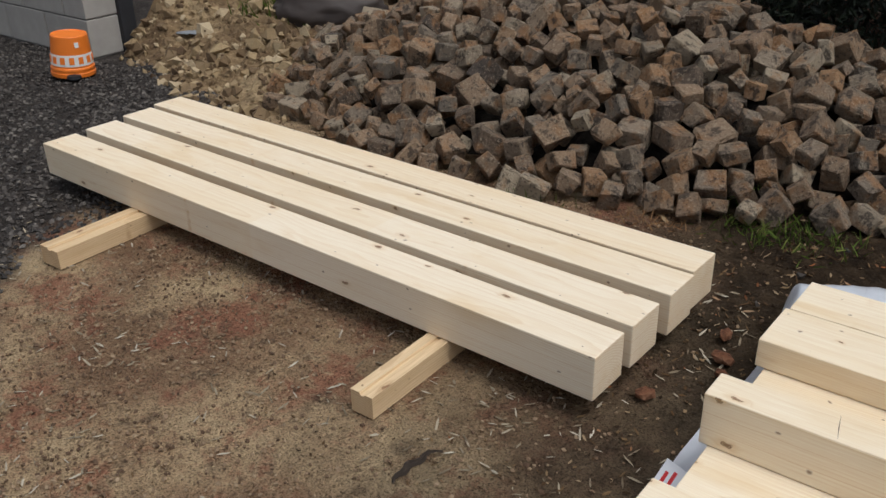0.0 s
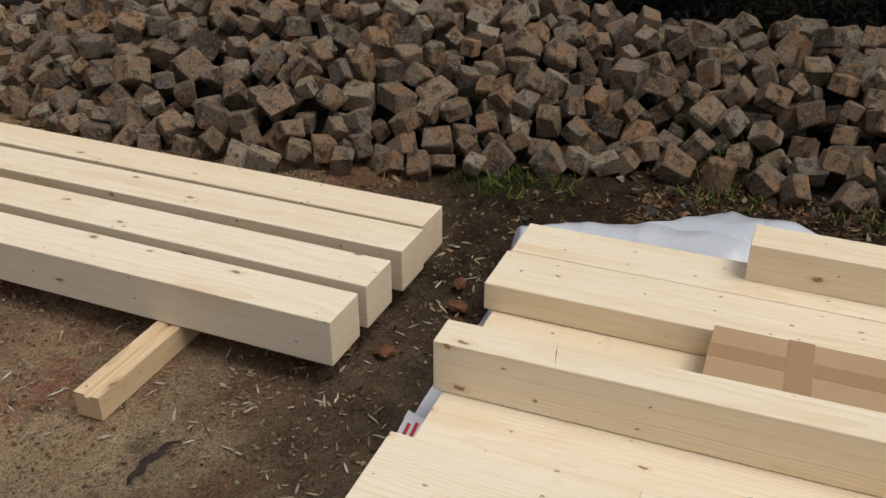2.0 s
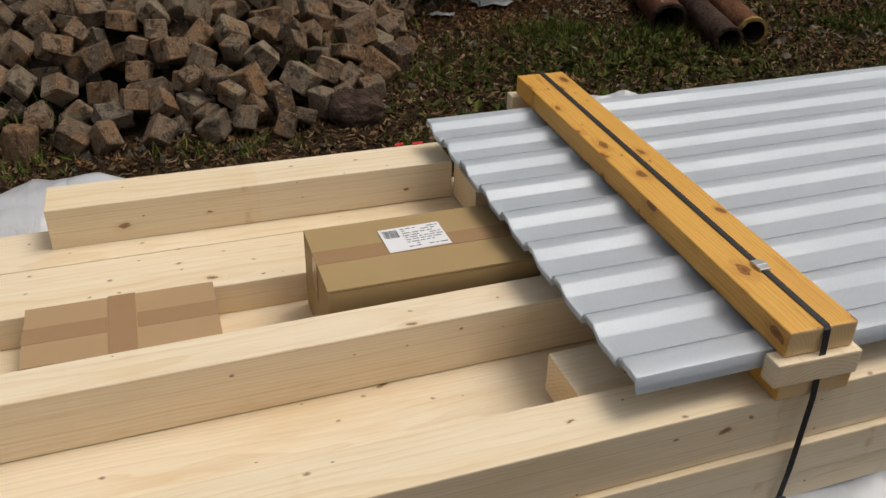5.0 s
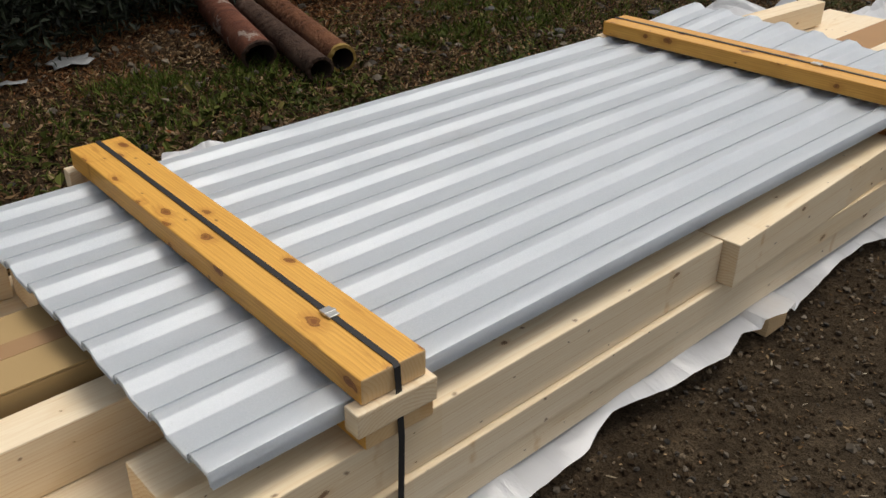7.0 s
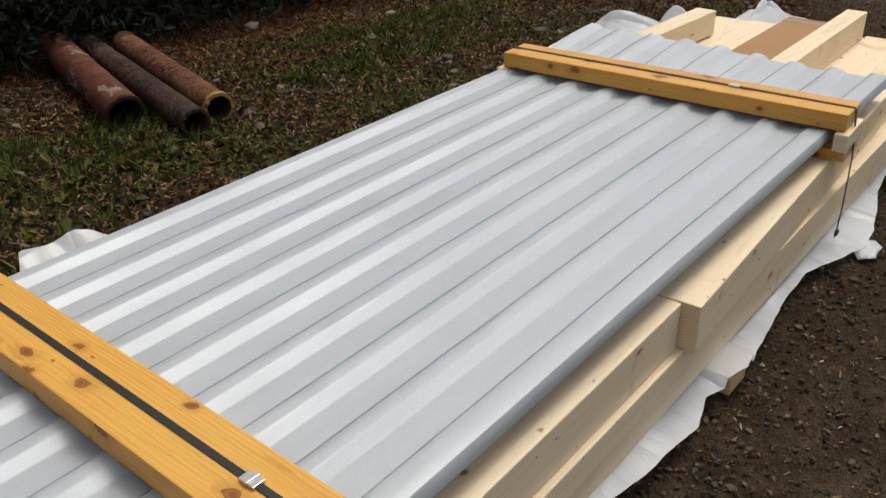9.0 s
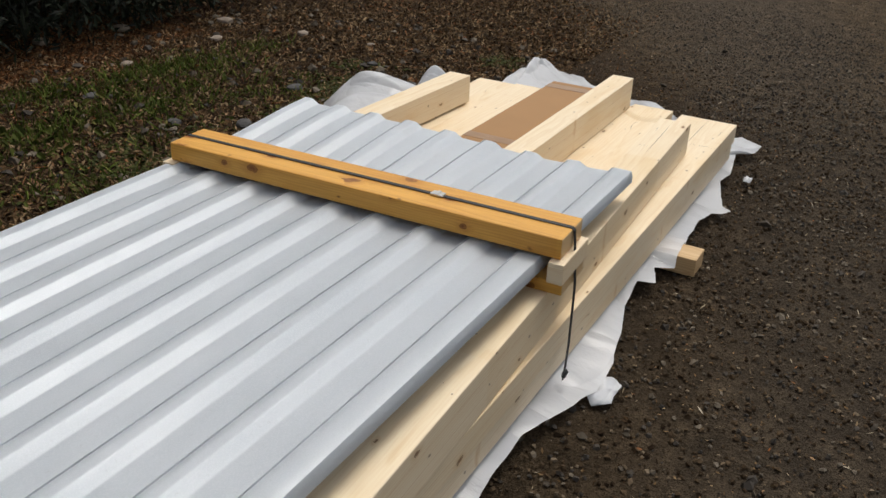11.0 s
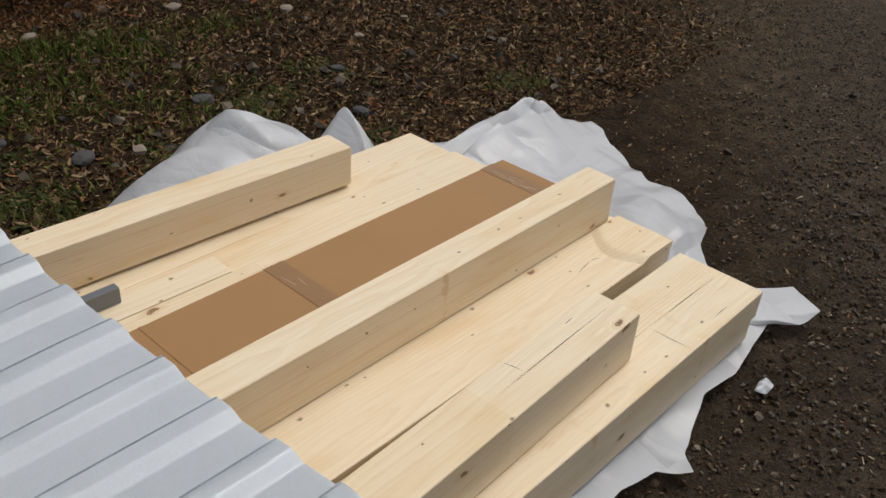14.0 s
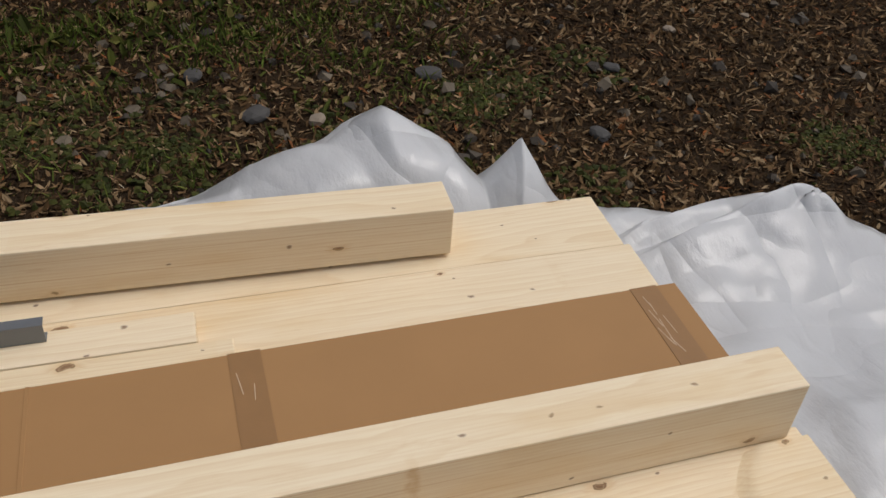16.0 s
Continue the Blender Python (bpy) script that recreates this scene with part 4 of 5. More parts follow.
pile_crest = lerp_table([(-4.6, 0.05), (-4.0, 0.20), (-3.6, 0.38), (-3.0, 0.64), (-2.2, 0.70), (-1.6, 0.57), (-1.0, 0.50), (0.0, 0.47), (0.7, 0.30), (1.2, 0.12), (1.5, 0.0)])


pile_back = lerp_table([(-3.0, 5.0), (-2.2, 4.9), (-1.6, 4.7), (-1.0, 4.62), (0.0, 4.75), (1.0, 4.8)])


def pile_z(x, y):
    d = y - float(pile_front(x))
    if d <= 0:
        return 0.0
    c = max(0.001, float(pile_crest(x)))
    back = max(0.0, min(1.0, (float(pile_back(x)) - y) / 0.8))
    lump = 1.0 + 0.12 * cloud((x, y), 1.8, 3, 6.0)
    return c * (1.0 - math.exp(-d * 0.72 / c)) * back * lump


def sett_mesh(seed):
    rng = random.Random(seed)
    bm = bmesh.new()
    bmesh.ops.create_cube(bm, size=1.0)
    sx, sy, sz = rng.uniform(0.92, 1.3), rng.uniform(0.82, 1.05), rng.uniform(0.66, 0.98)
    for v in bm.verts:
        v.co = Vector((v.co.x * sx * rng.uniform(0.80, 1.1), v.co.y * sy * rng.uniform(0.80, 1.1), v.co.z * sz * rng.uniform(0.82, 1.08)))
        v.co += Vector((rng.uniform(-0.07, 0.07), rng.uniform(-0.07, 0.07), rng.uniform(-0.07, 0.07)))
    bmesh.ops.bevel(bm, geom=bm.edges[:], offset=rng.uniform(0.035, 0.085), segments=1, affect="EDGES")
    for v in bm.verts:
        v.co += Vector([rng.uniform(-0.026, 0.026) for _ in range(3)])
    bmesh.ops.triangulate(bm, faces=bm.faces[:])
    me = bpy.data.meshes.new("sett")
    bm.to_mesh(me)
    bm.free()
    me.materials.append(SETT)
    return me


def build_heap():
    heap = new("cobblestone_heap")
    heap.location = (-1.5, 3.6, 0)
    tagged(heap, "heap of grey-brown granite setts dumped on the soil", "stone heap")
    off = Vector(heap.location)
    # soil that fills the gaps, coloured near black for the shade down there
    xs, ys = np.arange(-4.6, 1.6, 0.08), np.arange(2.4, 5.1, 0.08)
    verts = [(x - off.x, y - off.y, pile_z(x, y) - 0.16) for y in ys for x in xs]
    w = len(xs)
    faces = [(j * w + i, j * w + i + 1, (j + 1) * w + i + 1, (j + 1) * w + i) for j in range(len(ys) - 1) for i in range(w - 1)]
    core = new("soil_core", raw("soil_core", verts, faces, SHADESOIL, True))
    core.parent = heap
    variants = [sett_mesh(k) for k in range(26)]
    rng = random.Random(11)
    cell, taken, picks = 0.12, {}, []
    for k in range(80000):
        x, y = rng.uniform(-4.5, 1.4), rng.uniform(2.4, 4.95)
        d = y - float(pile_front(x))
        if d < -0.05 or (d < 0.05 and rng.random() < 0.6):
            continue
        size = rng.choice((0.078, 0.088, 0.094, 0.098, 0.104, 0.112, 0.128)) * (1.0 if d < 1.0 else 1.06)
        z = pile_z(x, y) + 0.012 + (0.03 if d < 0.08 else rng.uniform(-0.085, 0.045))
        p = Vector((x, y, z))
        key = (int(x / cell), int(y / cell), int(z / cell))
        bad = False
        for i in (-1, 0, 1):
            for j in (-1, 0, 1):
                for l in (-1, 0, 1):
                    for q, s in taken.get((key[0] + i, key[1] + j, key[2] + l), ()):
                        if (q - p).length < 0.54 * (s + size):
                            bad = True
        if bad:
            continue
        taken.setdefault(key, []).append((p, size))
        picks.append((p, size))
    picks.sort(key=lambda a: (a[0].y - float(pile_front(a[0].x))) * 1.0 + 0.12 * abs(a[0].x + 0.5))
    rest_v, rest_f = [], []
    arrays = []
    for me in variants:
        me.calc_loop_triangles()
        arrays.append(([v.co.copy() for v in me.vertices], [tuple(p.vertices) for p in me.polygons]))
    for k, (p, size) in enumerate(picks):
        turn = Euler((rng.gauss(0, 0.55), rng.gauss(0, 0.55), rng.uniform(0, 6.28))) if rng.random() < 0.75 else Euler([rng.uniform(0, 6.28) for _ in range(3)])
        m = Matrix.LocRotScale(p - off, turn, (size, size, size))
        i = rng.randrange(len(variants))
        if k < 300:
            ob = new("sett", variants[i])
            ob.parent = heap
            ob.matrix_basis = m
        else:
            vs, fs = arrays[i]
            base = len(rest_v)
            rest_v.extend(tuple(m @ v) for v in vs)
            rest_f.extend(tuple(base + a for a in f) for f in fs)
    rest = new("setts", raw("setts", rest_v, rest_f, SETTS))
    rest.parent = heap
    tagged(rest, "granite setts higher up the heap", kind="stuff")


build_heap()


def rock(name, x, y, z, sx, sy, sz, seed, material, label, category="stone", turn=0, sub=3):
    bm = bmesh.new()
    bmesh.ops.create_icosphere(bm, subdivisions=sub, radius=1.0)
    for v in bm.verts:
        n = v.co.normalized()
        q = max(abs(n.x), abs(n.y), abs(n.z))
        v.co = n / q ** 0.45 * (1 + 0.22 * cloud(n + Vector((seed, 0, 0)), 1.3, 4))
        v.co = Vector((v.co.x * sx, v.co.y * sy, v.co.z * sz))
    ob = link(name, bm, material, smooth=False)
    ob.matrix_world = pose(x, y, z, 0, 0, turn)
    return tagged(ob, label, category)


rock("stone", 0.85, 3.04, 0.045, 0.105, 0.08, 0.06, 3, RUST_GREY, "rough red-brown lump of stone at the heap's foot")
rock("stone", -2.35, 3.95, pile_z(-2.35, 3.95) + 0.03, 0.13, 0.10, 0.08, 8, SETTS, "large rough yellowish stone on the heap")
rock("stone", -1.85, 3.85, pile_z(-1.85, 3.85) + 0.02, 0.13, 0.09, 0.06, 9, SETTS, "large flat stone on the heap")

# ---- clay mound, wall, bucket, bags ----
mound_front = lerp_table([(-5.6, 3.05), (-5.2, 2.90), (-4.75, 2.78), (-4.3, 2.62), (-3.6, 2.66), (-3.3, 2.9)])


mound_top = lerp_table([(-5.1, 1.0), (-4.7, 0.55), (-4.3, 0.24), (-3.8, 0.13)])


def mound_z(x, y):
    d = y - float(mound_front(x))
    if d <= 0:
        return -0.03
    top = float(mound_top(x))
    h = top * (1 - math.exp(-d * (0.5 if x > -5.0 else 0.5 + 2.2 * (-5.0 - x)) / top))
    return h + min(1.0, d * 5) * (0.07 * cloud((x, y), 2.4, 4, 8.0) + 0.085 * abs(cloud((x, y), 5.0, 4, 2.0)) + 0.03 * abs(cloud((x, y), 13.0, 3, 7.0)) - 0.035) - 0.01


def build_mound():
    xs, ys = np.arange(-5.44, -3.2, 0.035), np.arange(2.55, 6.0, 0.035)
    verts = [(x, y, mound_z(x, y)) for y in ys for x in xs]
    w = len(xs)
    faces = [(j * w + i, j * w + i + 1, (j + 1) * w + i + 1, (j + 1) * w + i) for j in range(len(ys) - 1) for i in range(w - 1)]
    tagged(new("clay_mound", raw("clay_mound", verts, faces, CLAYSOIL)), "mound of sandy yellow-brown clay with clods", "earth mound")
    rng = np.random.default_rng(5)
    pts = []
    for _ in range(2600):
        x, y = rng.uniform(-5.4, -3.45), rng.uniform(2.55, 5.2)
        d = y - float(mound_front(x))
        if d > -0.08:
            pts.append((x, y, max(0.0, mound_z(x, y)) + 0.005))
    scatter("clay_clods", pts, LUMP, LUMP_F, CLAY, (0.004, 0.026), 1.0, "lumps of dry yellow-brown clay", "clay lumps", 6)
    scatter("clay_lumps", pts[:620], LUMP, LUMP_F, CLAY, (0.016, 0.06), 0.8, "large clods of pale yellow-brown clay", "clay lumps", 8)


LUMP = [(1, 0, 0), (0.3, 0.95, 0.1), (-0.8, 0.6, -0.1), (-0.85, -0.55, 0.1), (0.25, -0.95, -0.1), (0.25, 0.2, 0.72), (-0.45, -0.15, 0.62), (0, 0, -0.7)]
LUMP_F = [(0, 1, 5), (1, 2, 6, 5), (2, 3, 6), (3, 4, 5, 6), (4, 0, 5), (1, 0, 7), (2, 1, 7), (3, 2, 7), (4, 3, 7), (0, 4, 7)]
build_mound()


def build_wall():
    wall = new("wall_concrete")
    tagged(wall, "grey concrete block wall with mortar joints", "wall", kind="structure")
    part("mortar_core", box(-9.5, -5.478, 2.772, 2.98, -0.02, 1.2, 0), MORTAR, wall)
    unit = raw("block", *block_shape(0.49, 0.226, 0.236), CONCRETE)
    half = raw("block", *block_shape(0.235, 0.226, 0.236), CONCRETE)
    for c in range(5):
        x = -5.47
        first = c % 2 == 1
        while x > -9.4:
            me, l = (half, 0.235) if first else (unit, 0.49)
            first = False
            ob = new("block", me)
            ob.parent = wall
            ob.matrix_basis = pose(x - l / 2 + random.uniform(-0.002, 0.002), 2.876 + random.uniform(-0.002, 0.002), 0.002 + c * 0.245)
            x -= l + 0.012
    tagged(link("drain_membrane", box(-5.50, -5.44, 2.993, 3.10, -0.02, 0.9, 0.008), MEMBRANE), "black studded drainage membrane against the wall", "membrane", kind="structure")


def block_shape(l, w, h):
    bm = box(-l / 2, l / 2, -w / 2, w / 2, 0, h, 0.006)
    bm.verts.ensure_lookup_table()
    v = [tuple(a.co) for a in bm.verts]
    f = [[a.index for a in p.verts] for p in bm.faces]
    bm.free()
    return v, f


build_wall()


def lathe(profile, n=40):
    bm = bmesh.new()
    rows = [[bm.verts.new((r * math.cos(2 * math.pi * k / n), r * math.sin(2 * math.pi * k / n), z)) for k in range(n)] for r, z in profile]
    for a, b in zip(rows, rows[1:]):
        for k in range(n):
            bm.faces.new((a[k], a[(k + 1) % n], b[(k + 1) % n], b[k]))
    bm.faces.new(rows[-1])
    bmesh.ops.recalc_face_normals(bm, faces=bm.faces[:])
    return bm


def build_bucket():
    b = new("bucket")
    part("shell", lathe([(0.148, 0.004), (0.153, 0.004), (0.154, 0.03), (0.149, 0.034), (0.149, 0.05), (0.152, 0.054), (0.150, 0.066), (0.145, 0.07), (0.126, 0.285), (0.122, 0.292), (0.112, 0.294), (0.108, 0.288), (0.0005, 0.288)]), ORANGE, b, smooth=False)
    part("print_band", lathe([(0.1462, 0.085), (0.1388, 0.165), (0.1386, 0.165), (0.1458, 0.085)]), WHITE, b, "white printed band")
    # plain bars in place of the lettering
    for k in range(14):
        t = 2 * math.pi * k / 14
        bm = box(-0.0012, 0.0012, -0.017, 0.017, -0.024, 0.024, 0)
        if k % 2:
            box(-0.0014, 0.0014, -0.007, 0.007, -0.012, 0.012, 0, bm)
        ob = part("bar", bm, ORANGE, b)
        ob.matrix_basis = Matrix.Rotation(t, 4, "Z") @ Matrix.Translation((0.1434, 0, 0.125)) @ Matrix.Rotation(radians(-5.3), 4, "Y")
    bm = box(-0.001, 0.001, -0.014, 0.014, -0.018, 0.018, 0)
    ob = part("label", bm, WHITE, b, "small white label")
    ob.matrix_basis = Matrix.Rotation(radians(-32), 4, "Z") @ Matrix.Translation((0.1325, 0, 0.235)) @ Matrix.Rotation(radians(-5.3), 4, "Y")
    h = lathe([(0.04, 0.0), (0.05, 0.01), (0.045, 0.03), (0.01, 0.035)], 16)
    part("handle", h, STRAP, b, "dark handle lug").matrix_basis = Matrix.Translation((0.10, -0.12, 0.0))
    b.matrix_world = pose(-5.21, 2.47, 0.018, -1, 4, 20) @ Matrix.Scale(0.82, 4)
    tagged(b, "orange plastic bucket turned upside down on gravel", "bucket")


build_bucket()


def sack(x, y, z, sx, sy, sz, seed, turn, label, material=BAG):
    bm = bmesh.new()
    bmesh.ops.create_icosphere(bm, subdivisions=4, radius=1.0)
    for v in bm.verts:
        n = v.co.copy()
        s = 1 + 0.18 * cloud(n + Vector((seed, 0, 0)), 1.5, 3) + 0.10 * abs(cloud(n + Vector((0, seed, 0)), 4.0, 3))
        v.co = Vector((n.x * sx * s, n.y * sy * s, max(-0.6, n.z) * sz * s))
    ob = link("sack", bm, material, smooth=True)
    ob.matrix_world = pose(x, y, z, 0, 0, turn)
    tagged(ob, label, "sack", "sacks behind the heap")


sack(-4.30, 3.74, max(mound_z(-4.3, 3.74), pile_z(-4.3, 3.74)) + 0.09, 0.36, 0.19, 0.16, 2, 35, "crumpled dark sack lying behind the stones")
sack(-3.95, 4.36, 0.42, 0.34, 0.24, 0.22, 5, 10, "crumpled black sack lying behind the stones")
sack(-4.86, 3.92, 0.34, 0.20, 0.10, 0.05, 7, 20, "creased grey foil lying on the clay", GREYFOIL)
scrap(-4.98, 3.2, 0.15, 9, 0.14, GREYFOIL, "dusty grey foil lying in the clay")


# ---- old pipes ----
def pipe(x0, y0, x1, y1, r, z, material, rim, label, slant):
    a, b = Vector((x0, y0, z)), Vector((x1, y1, z + 0.01))
    l = (b - a).length
    root = new("pipe")
    root.matrix_world = Matrix.Translation(a) @ (b - a).to_track_quat("Z", "Y").to_matrix().to_4x4()
    n, k = 36, 30
    # the open end is cut slantwise, its lip worn uneven
    lip = lambda i: -slant * math.sin(2 * math.pi * i / n) * 0.5 + 0.010 * cloud((i * 0.5, 1), 1.0, 2)
    for name, ra, rb, mat in (("shell", r, r, material), ("bore", r - 0.012, r - 0.012, PIPE_DARK)):
        bm = bmesh.new()
        rows = [[bm.verts.new(((ra + 0.0025 * cloud((i * 0.3, j * 0.4), 1.0, 2)) * math.cos(2 * math.pi * i / n), (ra + 0.0025 * cloud((i * 0.3, j * 0.4), 1.0, 2)) * math.sin(2 * math.pi * i / n), l * j / k + lip(i) * (1 - j / k) ** 3)) for i in range(n)] for j in range(k + 1)]
        for p, q in zip(rows, rows[1:]):
            for i in range(n):
                bm.faces.new((p[i], p[(i + 1) % n], q[(i + 1) % n], q[i]))
        if name == "bore":
            bm.faces.new(rows[-1])
        part(name, bm, mat, root, smooth=True)
    bm = bmesh.new()
    inner = [bm.verts.new(((r - 0.013) * math.cos(2 * math.pi * i / n), (r - 0.013) * math.sin(2 * math.pi * i / n), lip(i) - 0.004)) for i in range(n)]
    outer = [bm.verts.new(((r + 0.002) * math.cos(2 * math.pi * i / n), (r + 0.002) * math.sin(2 * math.pi * i / n), lip(i) - 0.003)) for i in range(n)]
    tail = [bm.verts.new(((r + 0.0025) * math.cos(2 * math.pi * i / n), (r + 0.0025) * math.sin(2 * math.pi * i / n), lip(i) + 0.02 + 0.02 * cloud((i * 0.4, 3), 1.0, 2))) for i in range(n)]
    for i in range(n):
        bm.faces.new((inner[i], inner[(i + 1) % n], outer[(i + 1) % n], outer[i]))
        bm.faces.new((outer[i], outer[(i + 1) % n], tail[(i + 1) % n], tail[i]))
    part("rim", bm, rim, root)
    tagged(root, label, "pipe", "old pipes by the hedge")


pipe(2.585, 3.66, 2.95, 4.86, 0.084, 0.070, RUST, RUST_GREY, "old rust-red pipe with flaking white paint on soil", 0.10)
pipe(2.71, 3.33, 3.08, 4.72, 0.064, 0.056, RUST_GREY, RUST_GREY, "old grey-brown rusted pipe lying on soil", 0.03)
pipe(2.875, 3.38, 3.225, 4.62, 0.068, 0.064, RUST_LIGHT, PIPE_END, "old orange-brown pipe with a yellow coated rim", 0.01)


# ---- hedge ----
def conifer(x, y, h, r, seed):
    root = new("conifer")
    root.location = (x, y, 0)
    rng = np.random.default_rng(seed)
    bm = bmesh.new()
    bmesh.ops.create_cone(bm, cap_ends=True, segments=10, radius1=0.07, radius2=0.015, depth=h)
    bmesh.ops.translate(bm, verts=bm.verts[:], vec=(0, 0, h / 2))
    for _ in range(16):
        z = rng.uniform(0.1, 0.9) * h
        t = rng.uniform(0, 6.28)
        limb = bmesh.ops.create_cone(bm, cap_ends=True, segments=5, radius1=0.018, radius2=0.004, depth=r * 0.9)
        m = Matrix.Translation((0, 0, z)) @ Matrix.Rotation(t, 4, "Z") @ Matrix.Rotation(radians(75), 4, "Y") @ Matrix.Translation((0, 0, r * 0.45))
        bmesh.ops.transform(bm, matrix=m, verts=limb["verts"])
    part("trunk", bm, BARK, root)
    n = 26000
    z = rng.uniform(0.02, 1.0, n) ** 1.1
    rad = r * (1.0 - 0.75 * z) * np.sqrt(rng.uniform(0.25, 1.0, n)) * (1 + 0.25 * np.sin(9 * z + rng.uniform(0, 0.6, n)))
    t = rng.uniform(0, 2 * np.pi, n)
    pts = np.stack([rad * np.cos(t), rad * np.sin(t), z * h], 1)
    ob = scatter("crown", pts, [(-1, 0, 0), (0, 0.28, 0.08), (1, 0, -0.15), (0, -0.28, 0.08)], [(0, 1, 2, 3)], SHADED_NEEDLES, (0.018, 0.048), 0.8, "", "", seed)
    del ob["kind"]
    ob.parent = root
    tagged(root, "dense dark green conifer of the hedge", "conifer", "conifers of the hedge")


for k, (x, y) in enumerate(((-3.6, 6.0), (-2.5, 5.7), (-1.4, 5.6), (-0.3, 5.4), (0.85, 4.95), (1.65, 5.25), (2.45, 5.6), (3.3, 5.55), (4.2, 5.5), (5.1, 5.4), (6.0, 5.4))):
    conifer(x, y, 3.4 + 0.3 * math.sin(k * 2.1), 0.95, 20 + k)

# ---- loose cover: litter, chips, gravel, grass ----
rng = np.random.default_rng(77)


def in_stack(x, y):
    return -0.8 < x < 5.15 and 0.86 < y < 2.06


def in_film(x, y):
    return -0.85 < x < 5.5 and 0.80 < y < 2.15


def sample(n, x0, x1, y0, y1, keep):
    out = []
    xs, ys = rng.uniform(x0, x1, n), rng.uniform(y0, y1, n)
    for x, y in zip(xs, ys):
        if keep(x, y):
            out.append((x, y, ground_z(x, y) + 0.004))
    return out


LEAF = [(-0.9, 0.05, 0.0), (-0.4, 0.36, 0.14), (0.35, 0.30, 0.05), (0.95, -0.06, 0.22), (0.3, -0.34, 0.0), (-0.45, -0.26, 0.10)]
LEAF_F = [(0, 1, 2, 3), (0, 3, 4, 5)]
SLIVER = [(-1, 0, 0.0), (-0.35, 0.16, 0.08), (0.45, 0.14, 0.06), (1, 0, 0.14), (0.45, -0.14, 0.02), (-0.35, -0.15, 0.05)]
CHIP = [(-1, -0.16, 0), (1, -0.10, 0.05), (1, 0.12, 0.05), (-1, 0.14, 0), (-0.95, 0, 0.10), (0.95, 0, 0.14)]
CHIP_F = [(0, 1, 5, 4), (4, 5, 2, 3), (0, 4, 3), (1, 2, 5)]


def mulch_zone(x, y):
    return y > max(0.8 * x - 3.6, 0.75 - 1.2 * min(x, 0.0)) + 0.35 * cloud((x, y), 1.2, 3, 4.0) + rng.normal(0, 0.25)


def off_pile(x, y):
    return pile_z(x, y) < 0.02 and not (x < -3.2 and y > 2.5)


scatter("leaf_litter", sample(75000, -2.2, 8.5, 2.02, 5.4, lambda x, y: off_pile(x, y) and mulch_zone(x, y) and rng.random() < (1.0 if y < 4.2 else 0.6) * (0.09 if x < -0.6 else 1.0)), LEAF, LEAF_F, LITTER, (0.005, 0.023), 0.55, "brown fallen leaves and bark chips", "leaf litter", 31)
scatter("leaf_litter", sample(85000, -2.2, 8.5, 2.02, 5.4, lambda x, y: off_pile(x, y) and mulch_zone(x, y) and rng.random() < (1.0 if y < 4.2 else 0.6) * (0.09 if x < -0.6 else 1.0)), SLIVER, LEAF_F, LITTER, (0.008, 0.027), 0.5, "brown bark chips and narrow dry leaves", "leaf litter", 61)
scatter("leaf_litter", sample(5000, 5.0, 8.5, 0.9, 2.6, mulch_zone), LEAF, LEAF_F, LITTER, (0.004, 0.012), 0.45, "brown fallen leaves and bark chips", "leaf litter", 32)
scatter("leaf_litter", sample(420, -1.15, -0.6, 1.1, 3.0, lambda x, y: off_pile(x, y)), LEAF, LEAF_F, LITTER, (0.005, 0.015), 0.4, "dark leaf scraps on trodden soil", "leaf litter", 33)
scatter("earth_crumbs", sample(26000, -3.9, -0.5, -0.4, 2.6, lambda x, y: -x - 0.55 * y < 2.5 and cloud((x, y), 1.5, 3, 2.0) > -0.25 + rng.normal(0, 0.3) and rng.random() < -1.1 - x + 0.25), LUMP, LUMP_F, CRUMBS, (0.0015, 0.0075), 0.6, "crumbs of brown earth", "earth crumbs", 51)
scatter("earth_crumbs", sample(34000, -0.2, 7.2, -1.2, 2.6, lambda x, y: not in_stack(x, y) and (y < 0.9 or not mulch_zone(x, y)) and rng.random() < 7.0 - x), LUMP, LUMP_F, DARKCRUMBS, (0.002, 0.009), 0.6, "dark gritty soil and fine gravel", "earth crumbs", 52)
scatter("leaf_litter", sample(3000, 0.5, 8.5, -1.0, 2.8, lambda x, y: not in_film(x, y) and (y > 0.8 * x - 3.4 or rng.random() < 0.12)), LEAF, LEAF_F, LITTER, (0.004, 0.010), 0.3, "brown leaf scraps on dark gravel", "leaf litter", 53)
scatter("leaf_litter", sample(4200, -3.2, -0.6, -0.3, 2.3, lambda x, y: cloud((x, y), 2.3, 3, 17.0) > rng.normal(0.0, 0.3)), LEAF, LEAF_F, LITTER, (0.003, 0.009), 0.3, "small dark leaf scraps trodden into earth", "leaf litter", 54)
scatter("wood_slivers", sample(2300, -3.6, -0.8, -0.3, 2.3, lambda x, y: cloud((x, y), 2.0, 2, 30.0) > rng.normal(0, 0.2)), SLIVER, LEAF_F, SLIVERS, (0.010, 0.024), 0.25, "pale slivers of wood on bare earth", "wood slivers", 34)
scatter("wood_slivers", sample(1500, -0.5, 7.5, -0.6, 4.0, lambda x, y: not in_film(x, y) and off_pile(x, y)), SLIVER, LEAF_F, SLIVERS, (0.005, 0.014), 0.3, "pale slivers of wood and stalks", "wood slivers", 35)
scatter("pebbles", sample(9000, 0.0, 8.0, -1.2, 1.3, lambda x, y: not in_stack(x, y)), LUMP, LUMP_F, PEBBLES, (0.002, 0.010), 0.6, "brown-grey gravel stones", "gravel", 36)
